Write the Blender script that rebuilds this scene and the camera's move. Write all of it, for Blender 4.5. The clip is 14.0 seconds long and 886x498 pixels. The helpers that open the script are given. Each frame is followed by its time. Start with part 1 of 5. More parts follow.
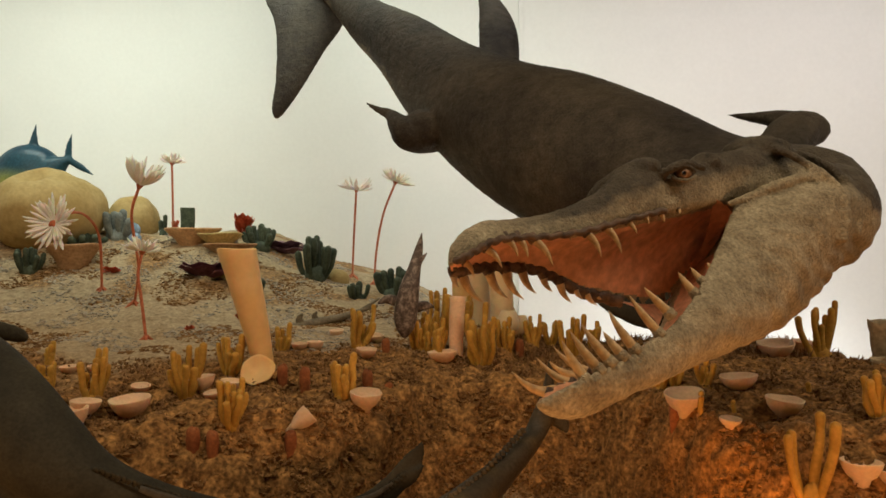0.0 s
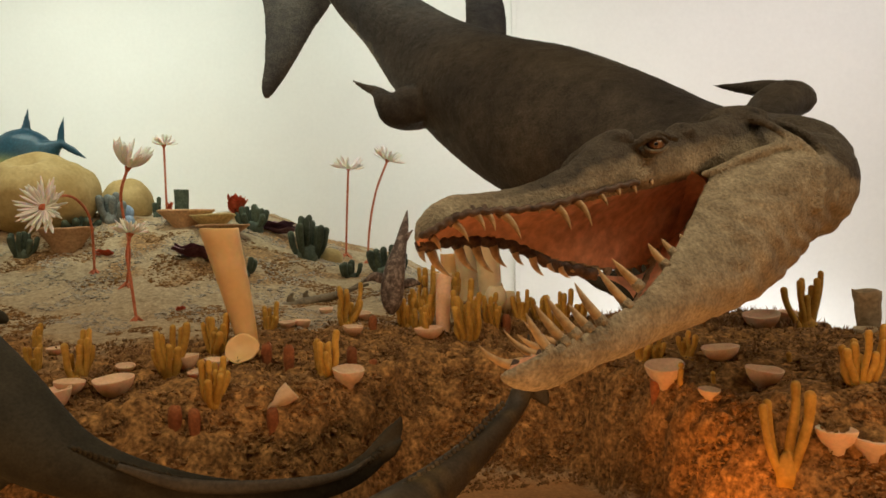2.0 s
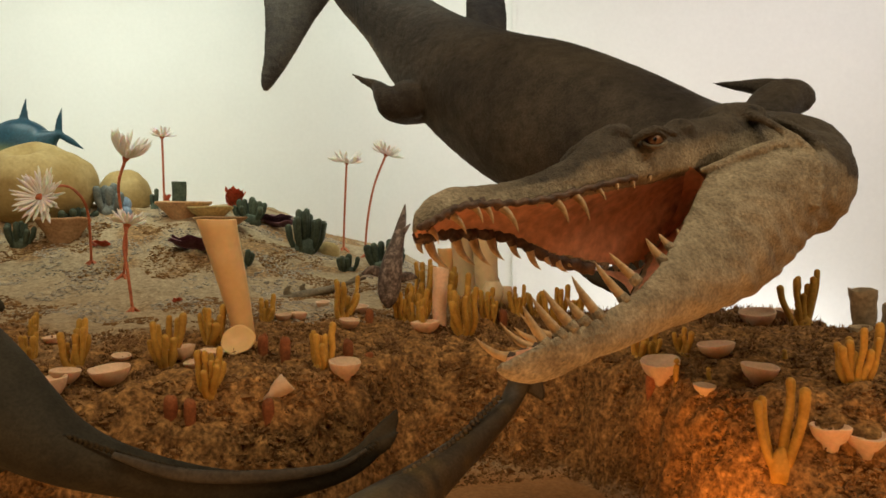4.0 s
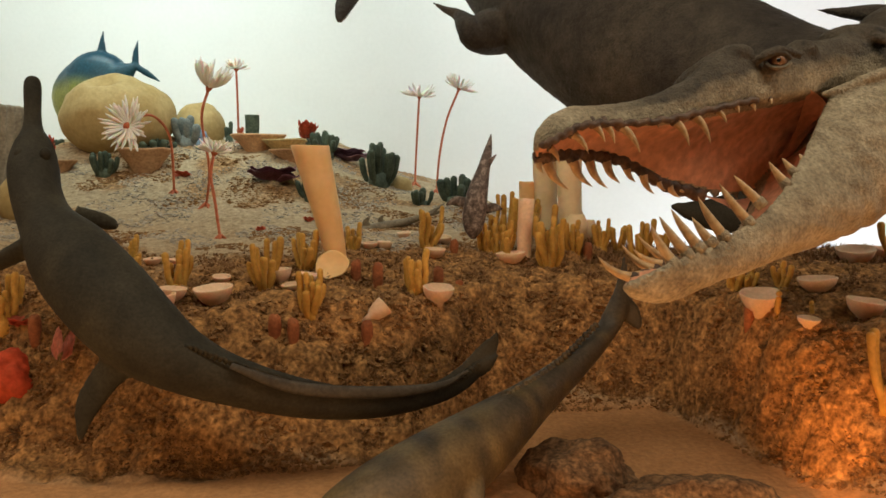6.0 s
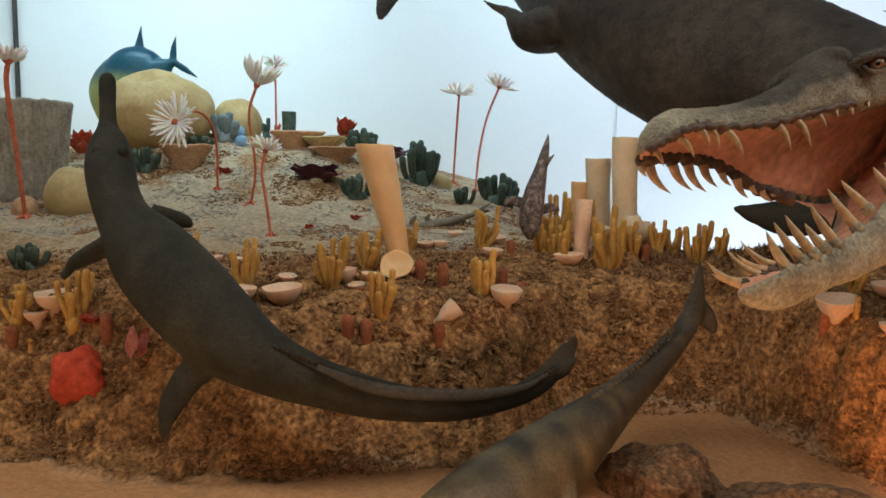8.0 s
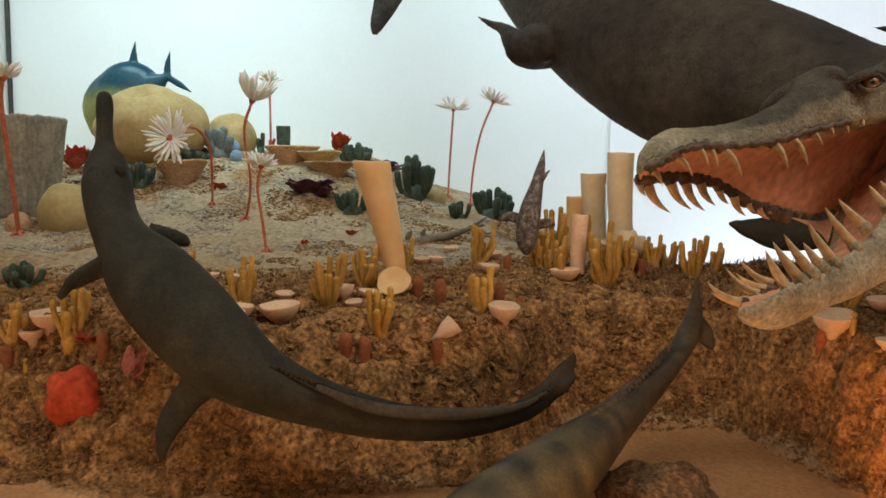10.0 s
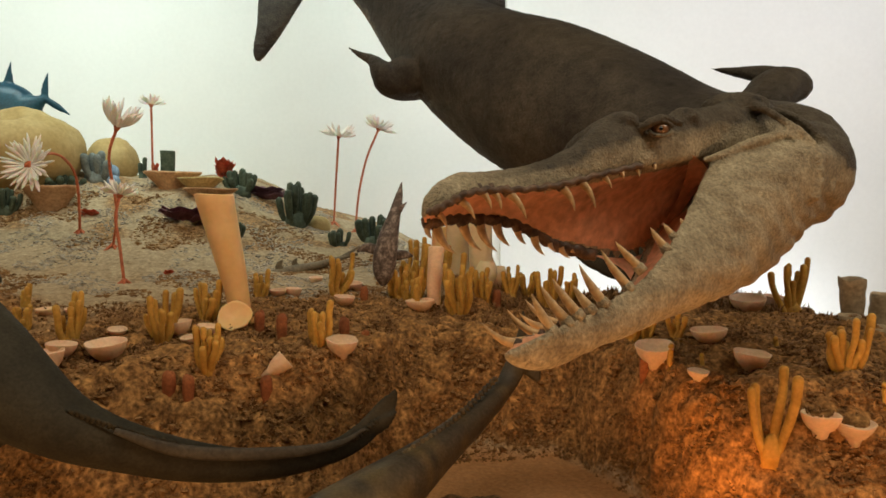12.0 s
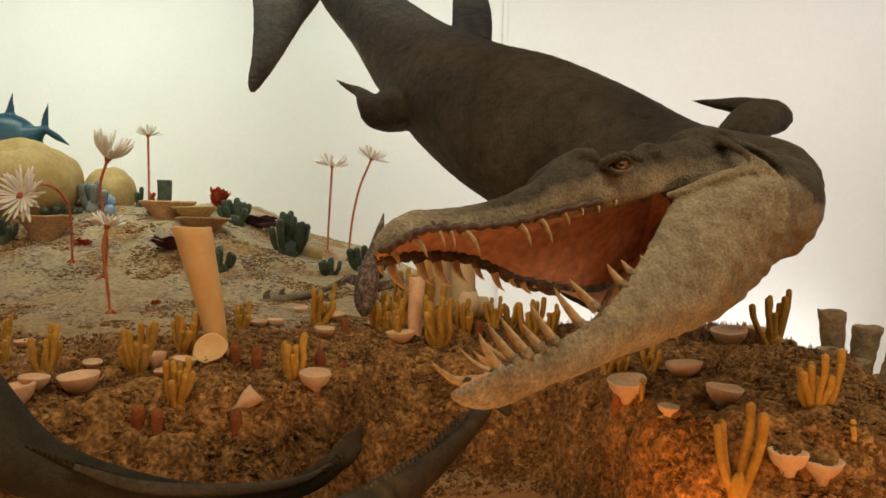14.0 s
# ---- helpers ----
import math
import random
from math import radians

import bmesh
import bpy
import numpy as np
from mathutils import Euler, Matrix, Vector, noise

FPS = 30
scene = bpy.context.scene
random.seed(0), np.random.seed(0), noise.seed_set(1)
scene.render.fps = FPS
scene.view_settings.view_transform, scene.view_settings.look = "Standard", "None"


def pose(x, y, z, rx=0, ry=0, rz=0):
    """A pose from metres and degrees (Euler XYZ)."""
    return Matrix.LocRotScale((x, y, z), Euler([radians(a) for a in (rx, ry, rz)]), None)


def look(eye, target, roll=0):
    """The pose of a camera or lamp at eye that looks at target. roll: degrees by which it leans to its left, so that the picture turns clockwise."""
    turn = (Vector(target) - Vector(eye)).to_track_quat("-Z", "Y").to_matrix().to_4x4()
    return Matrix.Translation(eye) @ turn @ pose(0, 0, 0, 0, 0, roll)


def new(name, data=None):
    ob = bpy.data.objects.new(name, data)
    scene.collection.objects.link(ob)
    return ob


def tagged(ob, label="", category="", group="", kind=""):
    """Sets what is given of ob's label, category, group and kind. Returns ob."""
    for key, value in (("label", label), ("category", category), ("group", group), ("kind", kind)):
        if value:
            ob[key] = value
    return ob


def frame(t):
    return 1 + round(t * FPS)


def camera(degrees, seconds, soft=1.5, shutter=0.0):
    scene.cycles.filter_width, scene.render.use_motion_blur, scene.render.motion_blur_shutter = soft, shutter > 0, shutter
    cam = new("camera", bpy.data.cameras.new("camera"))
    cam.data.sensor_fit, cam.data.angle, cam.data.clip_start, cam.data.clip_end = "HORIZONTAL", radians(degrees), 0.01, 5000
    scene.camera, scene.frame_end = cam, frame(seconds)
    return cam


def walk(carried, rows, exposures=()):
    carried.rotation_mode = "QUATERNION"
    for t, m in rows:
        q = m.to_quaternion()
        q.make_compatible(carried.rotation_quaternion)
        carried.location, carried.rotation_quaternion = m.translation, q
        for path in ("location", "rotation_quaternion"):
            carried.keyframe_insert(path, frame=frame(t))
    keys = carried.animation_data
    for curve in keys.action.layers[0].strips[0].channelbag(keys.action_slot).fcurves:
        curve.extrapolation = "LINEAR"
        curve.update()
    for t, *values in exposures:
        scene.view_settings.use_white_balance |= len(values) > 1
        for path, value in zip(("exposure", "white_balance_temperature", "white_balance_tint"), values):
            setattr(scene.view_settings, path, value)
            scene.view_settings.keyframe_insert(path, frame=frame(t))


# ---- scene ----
cam = camera(61.3, 14.0, soft=1.6)
PATH = [
    (0, (0.0033, 0.0004, 1.5025), (0.0005, 2.0004, 1.5086), 0.01),
    (0.5, (0.0093, 0.0005, 1.4981), (0.0042, 2.0005, 1.4865), -0.03),
    (1, (0.022, -0.0001, 1.4991), (0.0156, 1.9997, 1.4712), -0.51),
    (1.5, (0.0364, 0.0002, 1.4974), (0.0252, 1.9997, 1.4566), -0.82),
    (2, (0.0475, 0.0007, 1.4976), (0.0273, 2.0, 1.4471), -0.94),
    (4.5, (0.0465, -0.0001, 1.487), (0.0281, 1.9988, 1.4222), 0.02),
    (5, (0.0233, -0.0017, 1.4732), (-0.0287, 1.9941, 1.3542), 0.21),
    (5.5, (-0.002, -0.0005, 1.4667), (-0.102, 1.9895, 1.2941), 0.60),
    (6, (-0.0326, -0.0025, 1.4639), (-0.1711, 1.9818, 1.2555), 0.52),
    (6.5, (-0.0674, -0.0037, 1.464), (-0.2402, 1.9764, 1.2418), 0.41),
    (7, (-0.0993, -0.0023, 1.4638), (-0.2832, 1.9766, 1.2393), 0.70),
    (7.5, (-0.1273, -0.0003, 1.4656), (-0.2935, 1.9803, 1.2431), 0.99),
    (10, (-0.1443, -0.0004, 1.4778), (-0.2838, 1.9859, 1.2906), 0.85),
    (10.5, (-0.1141, -0.0006, 1.4814), (-0.1902, 1.9899, 1.3022), 1.08),
    (11, (-0.0648, 0.0012, 1.4934), (-0.0757, 1.9943, 1.3279), 1.32),
    (11.5, (-0.0199, 0.0005, 1.5019), (0.0133, 1.995, 1.3567), 1.11),
    (12, (0.0173, -0.0018, 1.5066), (0.0538, 1.9934, 1.3738), 1.15),
    (12.5, (0.0474, -0.0028, 1.5103), (0.0666, 1.9936, 1.3931), 1.33),
    (13, (0.0703, -0.0036, 1.5166), (0.0765, 1.994, 1.4188), 1.08),
    (13.5, (0.083, -0.0053, 1.521), (0.0869, 1.9931, 1.4412), 0.97),
    (14, (0.0843, -0.0059, 1.5233), (0.0858, 1.9929, 1.4543), 1.10),
]
EXPOSURES = [(0.0, -0.06, 6400, 10), (2.0, -0.03, 6450, 10), (4.5, 0.0, 6450, 9), (5.5, 0.08, 6250, 8), (6.0, 0.25, 5750, 8), (6.5, 0.26, 4850, 6), (7.5, 0.27, 4700, 6),
             (9.8, 0.25, 5050, 5), (10.5, 0.25, 5250, 6), (11.0, 0.22, 5350, 6), (11.5, 0.18, 5550, 6), (12.5, 0.14, 6250, 8), (14.0, 0.05, 6500, 10)]
walk(cam, [(t, look(eye, target, roll)) for t, eye, target, roll in PATH], EXPOSURES)

from mathutils.bvhtree import BVHTree

# ---------------------------------------------------------------- light
world = bpy.data.worlds.new("world")
scene.world = world
world.use_nodes = True
world.node_tree.nodes["Background"].inputs[0].default_value = (0.9, 0.85, 0.8, 1)
world.node_tree.nodes["Background"].inputs[1].default_value = 0.05


def area_lamp(name, eye, target, size_x, size_y, watts, colour, spread=180):
    data = bpy.data.lights.new(name, "AREA")
    data.shape, data.size, data.size_y, data.energy, data.color = "RECTANGLE", size_x, size_y, watts, colour
    data.spread = radians(spread)
    ob = new(name, data)
    ob.matrix_world = look(eye, target)
    return ob


# strip lamps under the ceiling of the case wash the backdrop
area_lamp("wash_lamp", (-1.0, 2.2, 3.0), (-1.0, 3.2, 1.5), 2.4, 0.2, 14.8, (0.89, 1.0, 0.86), 115)
area_lamp("wash_lamp", (1.3, 1.95, 3.0), (1.5, 3.0, 1.5), 2.2, 0.2, 10.2, (0.99, 0.95, 0.93), 115)
# unseen fill added below the rear edge of the ground to brighten the lower backdrop
area_lamp("low_wash_fill", (0.95, 2.75, 0.95), (0.95, 3.1, 1.7), 1.3, 0.1, 3.6, (0.97, 0.97, 0.95))
# warm lamp over the visitors' side, added warm fill along the front edge, and the orange spot down in the valley
area_lamp("overhead_fill", (-0.6, 0.5, 2.95), (-0.55, 1.5, 1.2), 3.6, 0.3, 26, (1.0, 0.79, 0.53))
# second overhead light, unseen, added to lift the right bank under the head
area_lamp("overhead_fill", (1.75, 0.55, 2.9), (0.5, 1.2, 1.2), 0.9, 0.3, 9, (1.0, 0.8, 0.56))
# unseen warm strips, added low in front to brighten jaws and bank
area_lamp("front_fill_strip", (0.32, 0.57, 1.12), (0.32, 1.0, 1.3), 1.1, 0.06, 1.6, (1.0, 0.47, 0.17), 140)
area_lamp("front_fill_strip", (-0.8, 0.57, 1.12), (-0.75, 1.0, 1.3), 1.0, 0.06, 0.8, (1.0, 0.56, 0.24), 140)
spot = bpy.data.lights.new("orange_spot", "SPOT")
spot.energy, spot.color, spot.spot_size, spot.spot_blend, spot.shadow_soft_size = 7, (1.0, 0.36, 0.06), radians(44), 0.8, 0.03
new("orange_spot", spot).matrix_world = look((0.30, 0.76, 1.06), (0.41, 1.02, 1.105))


# ---------------------------------------------------------------- materials
def material(name, colours, scale=8.0, rough=0.7, bump=0.3, bump_scale=60.0, spec=0.3, subsurface=0.0, detail=6.0, vor=False, ramp=(0.3, 0.7), metal=0.0, grain=(0.72, 1.2), rnd=0.0):
    """colours: two or three shades mixed by coarse and fine noise."""
    m = bpy.data.materials.new(name)
    m.use_nodes = True
    nt = m.node_tree
    n, l = nt.nodes, nt.links
    b = n["Principled BSDF"]
    tc = n.new("ShaderNodeTexCoord")
    geo = n.new("ShaderNodeNewGeometry")
    n1 = n.new("ShaderNodeTexNoise")
    n1.inputs["Scale"].default_value, n1.inputs["Detail"].default_value, n1.inputs["Roughness"].default_value = scale, detail, 0.65
    l.new(geo.outputs["Position"], n1.inputs["Vector"])
    r = n.new("ShaderNodeValToRGB")
    r.color_ramp.elements[0].position, r.color_ramp.elements[1].position = ramp
    r.color_ramp.elements[0].color, r.color_ramp.elements[1].color = (*colours[0], 1), (*colours[-1], 1)
    if len(colours) == 3:
        e = r.color_ramp.elements.new(sum(ramp) / 2)
        e.color = (*colours[1], 1)
    l.new(n1.outputs["Fac"], r.inputs["Fac"])
    col = r.outputs["Color"]
    n2 = n.new("ShaderNodeTexVoronoi" if vor else "ShaderNodeTexNoise")
    n2.inputs["Scale"].default_value = bump_scale
    if not vor:
        n2.inputs["Detail"].default_value = 5
    l.new(geo.outputs["Position"], n2.inputs["Vector"])
    fine = n2.outputs["Distance"] if vor else n2.outputs["Fac"]
    mp = n.new("ShaderNodeMapRange")
    mp.inputs["From Min"].default_value, mp.inputs["From Max"].default_value = (0.0, 0.8) if vor else (0.3, 0.7)
    mp.inputs["To Min"].default_value, mp.inputs["To Max"].default_value = grain
    l.new(fine, mp.inputs["Value"])
    mul = n.new("ShaderNodeMix")
    mul.data_type, mul.blend_type = "RGBA", "MULTIPLY"
    mul.inputs[0].default_value = 1.0
    l.new(col, mul.inputs[6])
    l.new(mp.outputs["Result"], mul.inputs[7])
    col = mul.outputs[2]
    if rnd:
        oi = n.new("ShaderNodeObjectInfo")
        hsv = n.new("ShaderNodeHueSaturation")
        m2 = n.new("ShaderNodeMapRange")
        m2.inputs["To Min"].default_value, m2.inputs["To Max"].default_value = 1 - rnd, 1 + rnd
        l.new(oi.outputs["Random"], m2.inputs["Value"])
        l.new(m2.outputs["Result"], hsv.inputs["Value"])
        l.new(col, hsv.inputs["Color"])
        col = hsv.outputs["Color"]
    l.new(col, b.inputs["Base Color"])
    b.inputs["Roughness"].default_value = rough
    b.inputs["Specular IOR Level"].default_value = spec
    b.inputs["Metallic"].default_value = metal
    if subsurface:
        b.inputs["Subsurface Weight"].default_value = subsurface
        b.inputs["Subsurface Radius"].default_value = (0.02, 0.008, 0.004)
        b.inputs["Subsurface Scale"].default_value = 0.5
    if bump:
        bp_ = n.new("ShaderNodeBump")
        bp_.inputs["Strength"].default_value, bp_.inputs["Distance"].default_value = bump, 0.25 / bump_scale
        l.new(fine, bp_.inputs["Height"])
        l.new(bp_.outputs["Normal"], b.inputs["Normal"])
    return m


def blend_material(name, a, b, attribute, bump=0.4, bump_scale=120.0, rough=0.85, scale=14.0, grain=(0.72, 1.2), masked=False):
    """Two pairs of shades, blended by a point attribute of the mesh."""
    m = material(name, a, scale, rough, bump, bump_scale, grain=grain)
    nt = m.node_tree
    n, l = nt.nodes, nt.links
    mul = [x for x in n if x.bl_idname == "ShaderNodeMix"][0]
    ramp = [x for x in n if x.bl_idname == "ShaderNodeValToRGB"][0]
    noise_node = [x for x in n if x.bl_idname == "ShaderNodeTexNoise"][0]
    r2 = n.new("ShaderNodeValToRGB")
    r2.color_ramp.elements[0].position, r2.color_ramp.elements[1].position = 0.32, 0.68
    r2.color_ramp.elements[0].color, r2.color_ramp.elements[1].color = (*b[0], 1), (*b[1], 1)
    l.new(noise_node.outputs["Fac"], r2.inputs["Fac"])
    at = n.new("ShaderNodeAttribute")
    at.attribute_name = attribute
    mix = n.new("ShaderNodeMix")
    mix.data_type = "RGBA"
    l.new(at.outputs["Fac"], mix.inputs[0])
    l.new(ramp.outputs["Color"], mix.inputs[6])
    l.new(r2.outputs["Color"], mix.inputs[7])
    l.new(mix.outputs[2], mul.inputs[6])
    if masked:
        mr = n.new("ShaderNodeMapRange")
        mr.inputs["To Min"].default_value = 0.3
        l.new(at.outputs["Fac"], mr.inputs["Value"])
        l.new(mr.outputs["Result"], mul.inputs[0])
    return m


def third_shade(m, pair, attribute, unless):
    """A third pair of shades where an attribute is set and another is not."""
    n, l = m.node_tree.nodes, m.node_tree.links
    mul = [x for x in n if x.bl_idname == "ShaderNodeMix" and x.blend_type == "MULTIPLY"][0]
    tex = [x for x in n if x.bl_idname == "ShaderNodeTexNoise"][0]
    before = mul.inputs[6].links[0].from_socket
    r = n.new("ShaderNodeValToRGB")
    r.color_ramp.elements[0].color, r.color_ramp.elements[1].color = (*pair[0], 1), (*pair[1], 1)
    l.new(tex.outputs["Fac"], r.inputs["Fac"])
    a, b, f = n.new("ShaderNodeAttribute"), n.new("ShaderNodeAttribute"), n.new("ShaderNodeMath")
    a.attribute_name, b.attribute_name = attribute, unless
    f.operation, f.use_clamp = "SUBTRACT", True
    l.new(a.outputs["Fac"], f.inputs[0])
    l.new(b.outputs["Fac"], f.inputs[1])
    mix = n.new("ShaderNodeMix")
    mix.data_type = "RGBA"
    l.new(f.outputs["Value"], mix.inputs[0])
    l.new(before, mix.inputs[6])
    l.new(r.outputs["Color"], mix.inputs[7])
    l.new(mix.outputs[2], mul.inputs[6])


def wrinkles(m, scale, strength, depth):
    """A second, coarser relief under the fine one."""
    n, l = m.node_tree.nodes, m.node_tree.links
    fine = [x for x in n if x.bl_idname == "ShaderNodeBump"][0]
    geo = [x for x in n if x.bl_idname == "ShaderNodeNewGeometry"][0]
    tex = n.new("ShaderNodeTexVoronoi")
    tex.feature = "DISTANCE_TO_EDGE"
    tex.inputs["Scale"].default_value = scale
    warp = n.new("ShaderNodeTexNoise")
    warp.inputs["Scale"].default_value = scale * 0.4
    mixv = n.new("ShaderNodeVectorMath")
    mixv.operation = "MULTIPLY_ADD"
    mixv.inputs[1].default_value = (0.04, 0.04, 0.04)
    l.new(geo.outputs["Position"], warp.inputs["Vector"])
    l.new(warp.outputs["Color"], mixv.inputs[0])
    l.new(geo.outputs["Position"], mixv.inputs[2])
    l.new(mixv.outputs["Vector"], tex.inputs["Vector"])
    b = n.new("ShaderNodeBump")
    b.inputs["Strength"].default_value, b.inputs["Distance"].default_value = strength, depth
    l.new(tex.outputs["Distance"], b.inputs["Height"])
    l.new(b.outputs["Normal"], fine.inputs["Normal"])


M_GROUND = blend_material("sea_floor", ((0.25, 0.18, 0.1), (0.52, 0.41, 0.255)), ((0.09, 0.041, 0.0125), (0.46, 0.245, 0.08)), "soil", 1.0, 140, 0.95, 65, (0.38, 1.5), True)
wrinkles(M_GROUND, 38, 0.5, 0.008)
third_shade(M_GROUND, ((0.36, 0.18, 0.066), (0.5, 0.27, 0.11)), "silt", "soil")
M_CRUMB = material("crumbs", ((0.085, 0.04, 0.014), (0.22, 0.117, 0.041), (0.42, 0.245, 0.1)), 45, 0.95, 0.5, 300)
M_PEBBLE = material("pebbles", ((0.2, 0.17, 0.13), (0.5, 0.43, 0.33)), 18, 0.9, 0.4, 200)
M_WALL = material("painted_backdrop", ((0.8, 0.8, 0.78), (0.86, 0.86, 0.84)), 1.2, 0.7, 0.03, 60, 0.2, grain=(0.985, 1.015))
M_DARK = material("dark_paint", ((0.05, 0.045, 0.04), (0.08, 0.07, 0.06)), 2, 0.8, 0.1, 40)
M_FLOOR = material("gallery_floor", ((0.1, 0.08, 0.06), (0.16, 0.13, 0.1)), 2, 0.6, 0.1, 40)
M_BACK = blend_material("reptile_skin", ((0.255, 0.2, 0.12), (0.55, 0.46, 0.3)), ((0.013, 0.01, 0.008), (0.04, 0.032, 0.026)), "dark", 1.0, 230, 0.6, 30, (0.62, 1.25))
wrinkles(M_BACK, 150, 0.75, 0.004)
M_MOUTH = material("mouth_flesh", ((0.62, 0.28, 0.145), (0.76, 0.4, 0.24)), 14, 0.5, 0.3, 80, 0.4)
M_GUM = material("gum", ((0.025, 0.016, 0.012), (0.2, 0.12, 0.07)), 60, 0.5, 0.5, 160, 0.4)
M_TOOTH = material("tooth", ((0.5, 0.3, 0.12), (0.66, 0.46, 0.23)), 60, 0.35, 0.1, 150, 0.5)
M_EYE = material("eye_iris", ((0.14, 0.06, 0.025), (0.3, 0.16, 0.07)), 120, 0.15, 0.0, 100, 0.6)
M_PUPIL = material("pupil", ((0.005, 0.005, 0.005), (0.012, 0.01, 0.01)), 10, 0.1, 0.0, 100, 0.6)
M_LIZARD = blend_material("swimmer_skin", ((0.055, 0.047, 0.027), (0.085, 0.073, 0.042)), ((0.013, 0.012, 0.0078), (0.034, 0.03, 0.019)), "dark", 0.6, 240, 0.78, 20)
M_CROC = blend_material("striped_skin", ((0.125, 0.092, 0.038), (0.19, 0.145, 0.065)), ((0.03, 0.026, 0.018), (0.065, 0.055, 0.038)), "dark", 0.6, 240, 0.5, 25)
M_RIDGE = material("grey_fin_ridge", ((0.035, 0.03, 0.022), (0.07, 0.06, 0.044)), 40, 0.6, 0.4, 200)
M_FISH = material("speckled_scales", ((0.03, 0.022, 0.02), (0.12, 0.09, 0.075), (0.35, 0.29, 0.25)), 90, 0.5, 0.5, 260)
M_SHARK = material("shark_skin", ((0.12, 0.09, 0.055), (0.24, 0.19, 0.12)), 40, 0.6, 0.3, 200)
M_BLUE = blend_material("blue_fish_skin", ((0.22, 0.24, 0.04), (0.3, 0.3, 0.07)), ((0.012, 0.045, 0.075), (0.02, 0.075, 0.105)), "dark", 0.2, 120, 0.35, 12)
M_CUP = material("peach_sponge", ((0.66, 0.42, 0.255), (0.83, 0.6, 0.41)), 20, 0.75, 0.25, 180, 0.3, 0.25, grain=(0.9, 1.06), rnd=0.12)
M_TUBE = material("waxy_sponge", ((0.7, 0.43, 0.17), (0.8, 0.54, 0.26)), 10, 0.55, 0.12, 70, 0.35, 0.4, grain=(0.95, 1.04))
M_CREAM = material("cream_sponge", ((0.68, 0.52, 0.3), (0.8, 0.66, 0.43)), 12, 0.6, 0.12, 80, 0.3, 0.3, grain=(0.94, 1.04))
M_YELLOW = material("yellow_finger_coral", ((0.4, 0.21, 0.03), (0.62, 0.36, 0.07)), 25, 0.65, 0.3, 170, 0.3, 0.15, grain=(0.82, 1.12), rnd=0.12)
M_STUB = material("rust_sponge", ((0.19, 0.055, 0.018), (0.34, 0.12, 0.04)), 40, 0.8, 0.5, 200, rnd=0.15)
M_TAN = material("tan_tube_sponge", ((0.3, 0.23, 0.14), (0.5, 0.4, 0.26)), 30, 0.85, 0.6, 130, rnd=0.1)
M_GREEN = material("green_coral", ((0.03, 0.045, 0.03), (0.1, 0.125, 0.08)), 30, 0.7, 0.4, 150, rnd=0.15)
M_GREY = material("blue_grey_coral", ((0.12, 0.14, 0.13), (0.26, 0.29, 0.27)), 30, 0.8, 0.4, 150)
M_SKY = material("pale_blue_coral", ((0.16, 0.24, 0.34), (0.28, 0.37, 0.47)), 30, 0.8, 0.3, 150)
M_DOME = material("yellow_boulder_coral", ((0.36, 0.25, 0.09), (0.53, 0.4, 0.18)), 9, 0.85, 0.3, 90, grain=(0.87, 1.08))
M_PLATE = material("plate_coral", ((0.38, 0.2, 0.09), (0.58, 0.36, 0.19)), 16, 0.8, 0.35, 120, rnd=0.12)
M_OLIVE = material("olive_plate", ((0.4, 0.3, 0.11), (0.55, 0.43, 0.2)), 16, 0.8, 0.35, 120)
M_PURPLE = material("purple_ruffle", ((0.15, 0.055, 0.08), (0.32, 0.14, 0.17)), 25, 0.75, 0.4, 140)
M_LILAC = material("lilac_ruffle", ((0.2, 0.1, 0.13), (0.36, 0.22, 0.25)), 25, 0.75, 0.4, 140)
M_TURF = material("brown_turf", ((0.11, 0.052, 0.021), (0.25, 0.135, 0.057), (0.42, 0.245, 0.115)), 60, 0.95, 0.0, 200)
M_RED = material("red_coral", ((0.55, 0.1, 0.045), (0.74, 0.2, 0.1)), 25, 0.75, 0.4, 120)
M_SHELL = material("pink_shell", ((0.55, 0.16, 0.1), (0.75, 0.34, 0.24)), 60, 0.6, 0.3, 160)
M_LUMP = material("red_orange_sponge", ((0.42, 0.045, 0.014), (0.62, 0.1, 0.03)), 25, 0.85, 0.5, 110)
M_STEM = material("red_stem", ((0.42, 0.1, 0.04), (0.58, 0.18, 0.08)), 40, 0.6, 0.3, 200)
M_ARM = material("white_feather_arm", ((0.82, 0.77, 0.71), (0.94, 0.91, 0.87)), 40, 0.7, 0.2, 250, 0.3, 0.4, grain=(0.9, 1.05))
M_STUMP = material("grey_ribbed_sponge", ((0.2, 0.175, 0.13), (0.42, 0.37, 0.28)), 22, 0.9, 0.6, 100)
M_ROCK = material("brown_rock", ((0.055, 0.028, 0.012), (0.25, 0.145, 0.065)), 70, 0.95, 1.0, 170, grain=(0.4, 1.5))


# ---------------------------------------------------------------- mesh helpers
def spline(rows, steps):
    """Catmull-Rom through rows of numbers, with that many steps between two rows."""
    r = np.array(rows, float)
    p = np.vstack([2 * r[0] - r[1], r, 2 * r[-1] - r[-2]])
    out = []
    for i in range(1, len(p) - 2):
        for k in range(steps):
            t = k / steps
            a, b, c, d = p[i - 1], p[i], p[i + 1], p[i + 2]
            out.append(0.5 * (2 * b + (c - a) * t + (2 * a - 5 * b + 4 * c - d) * t * t + (3 * b - a - 3 * c + d) * t ** 3))
    out.append(r[-1])
    return np.array(out)


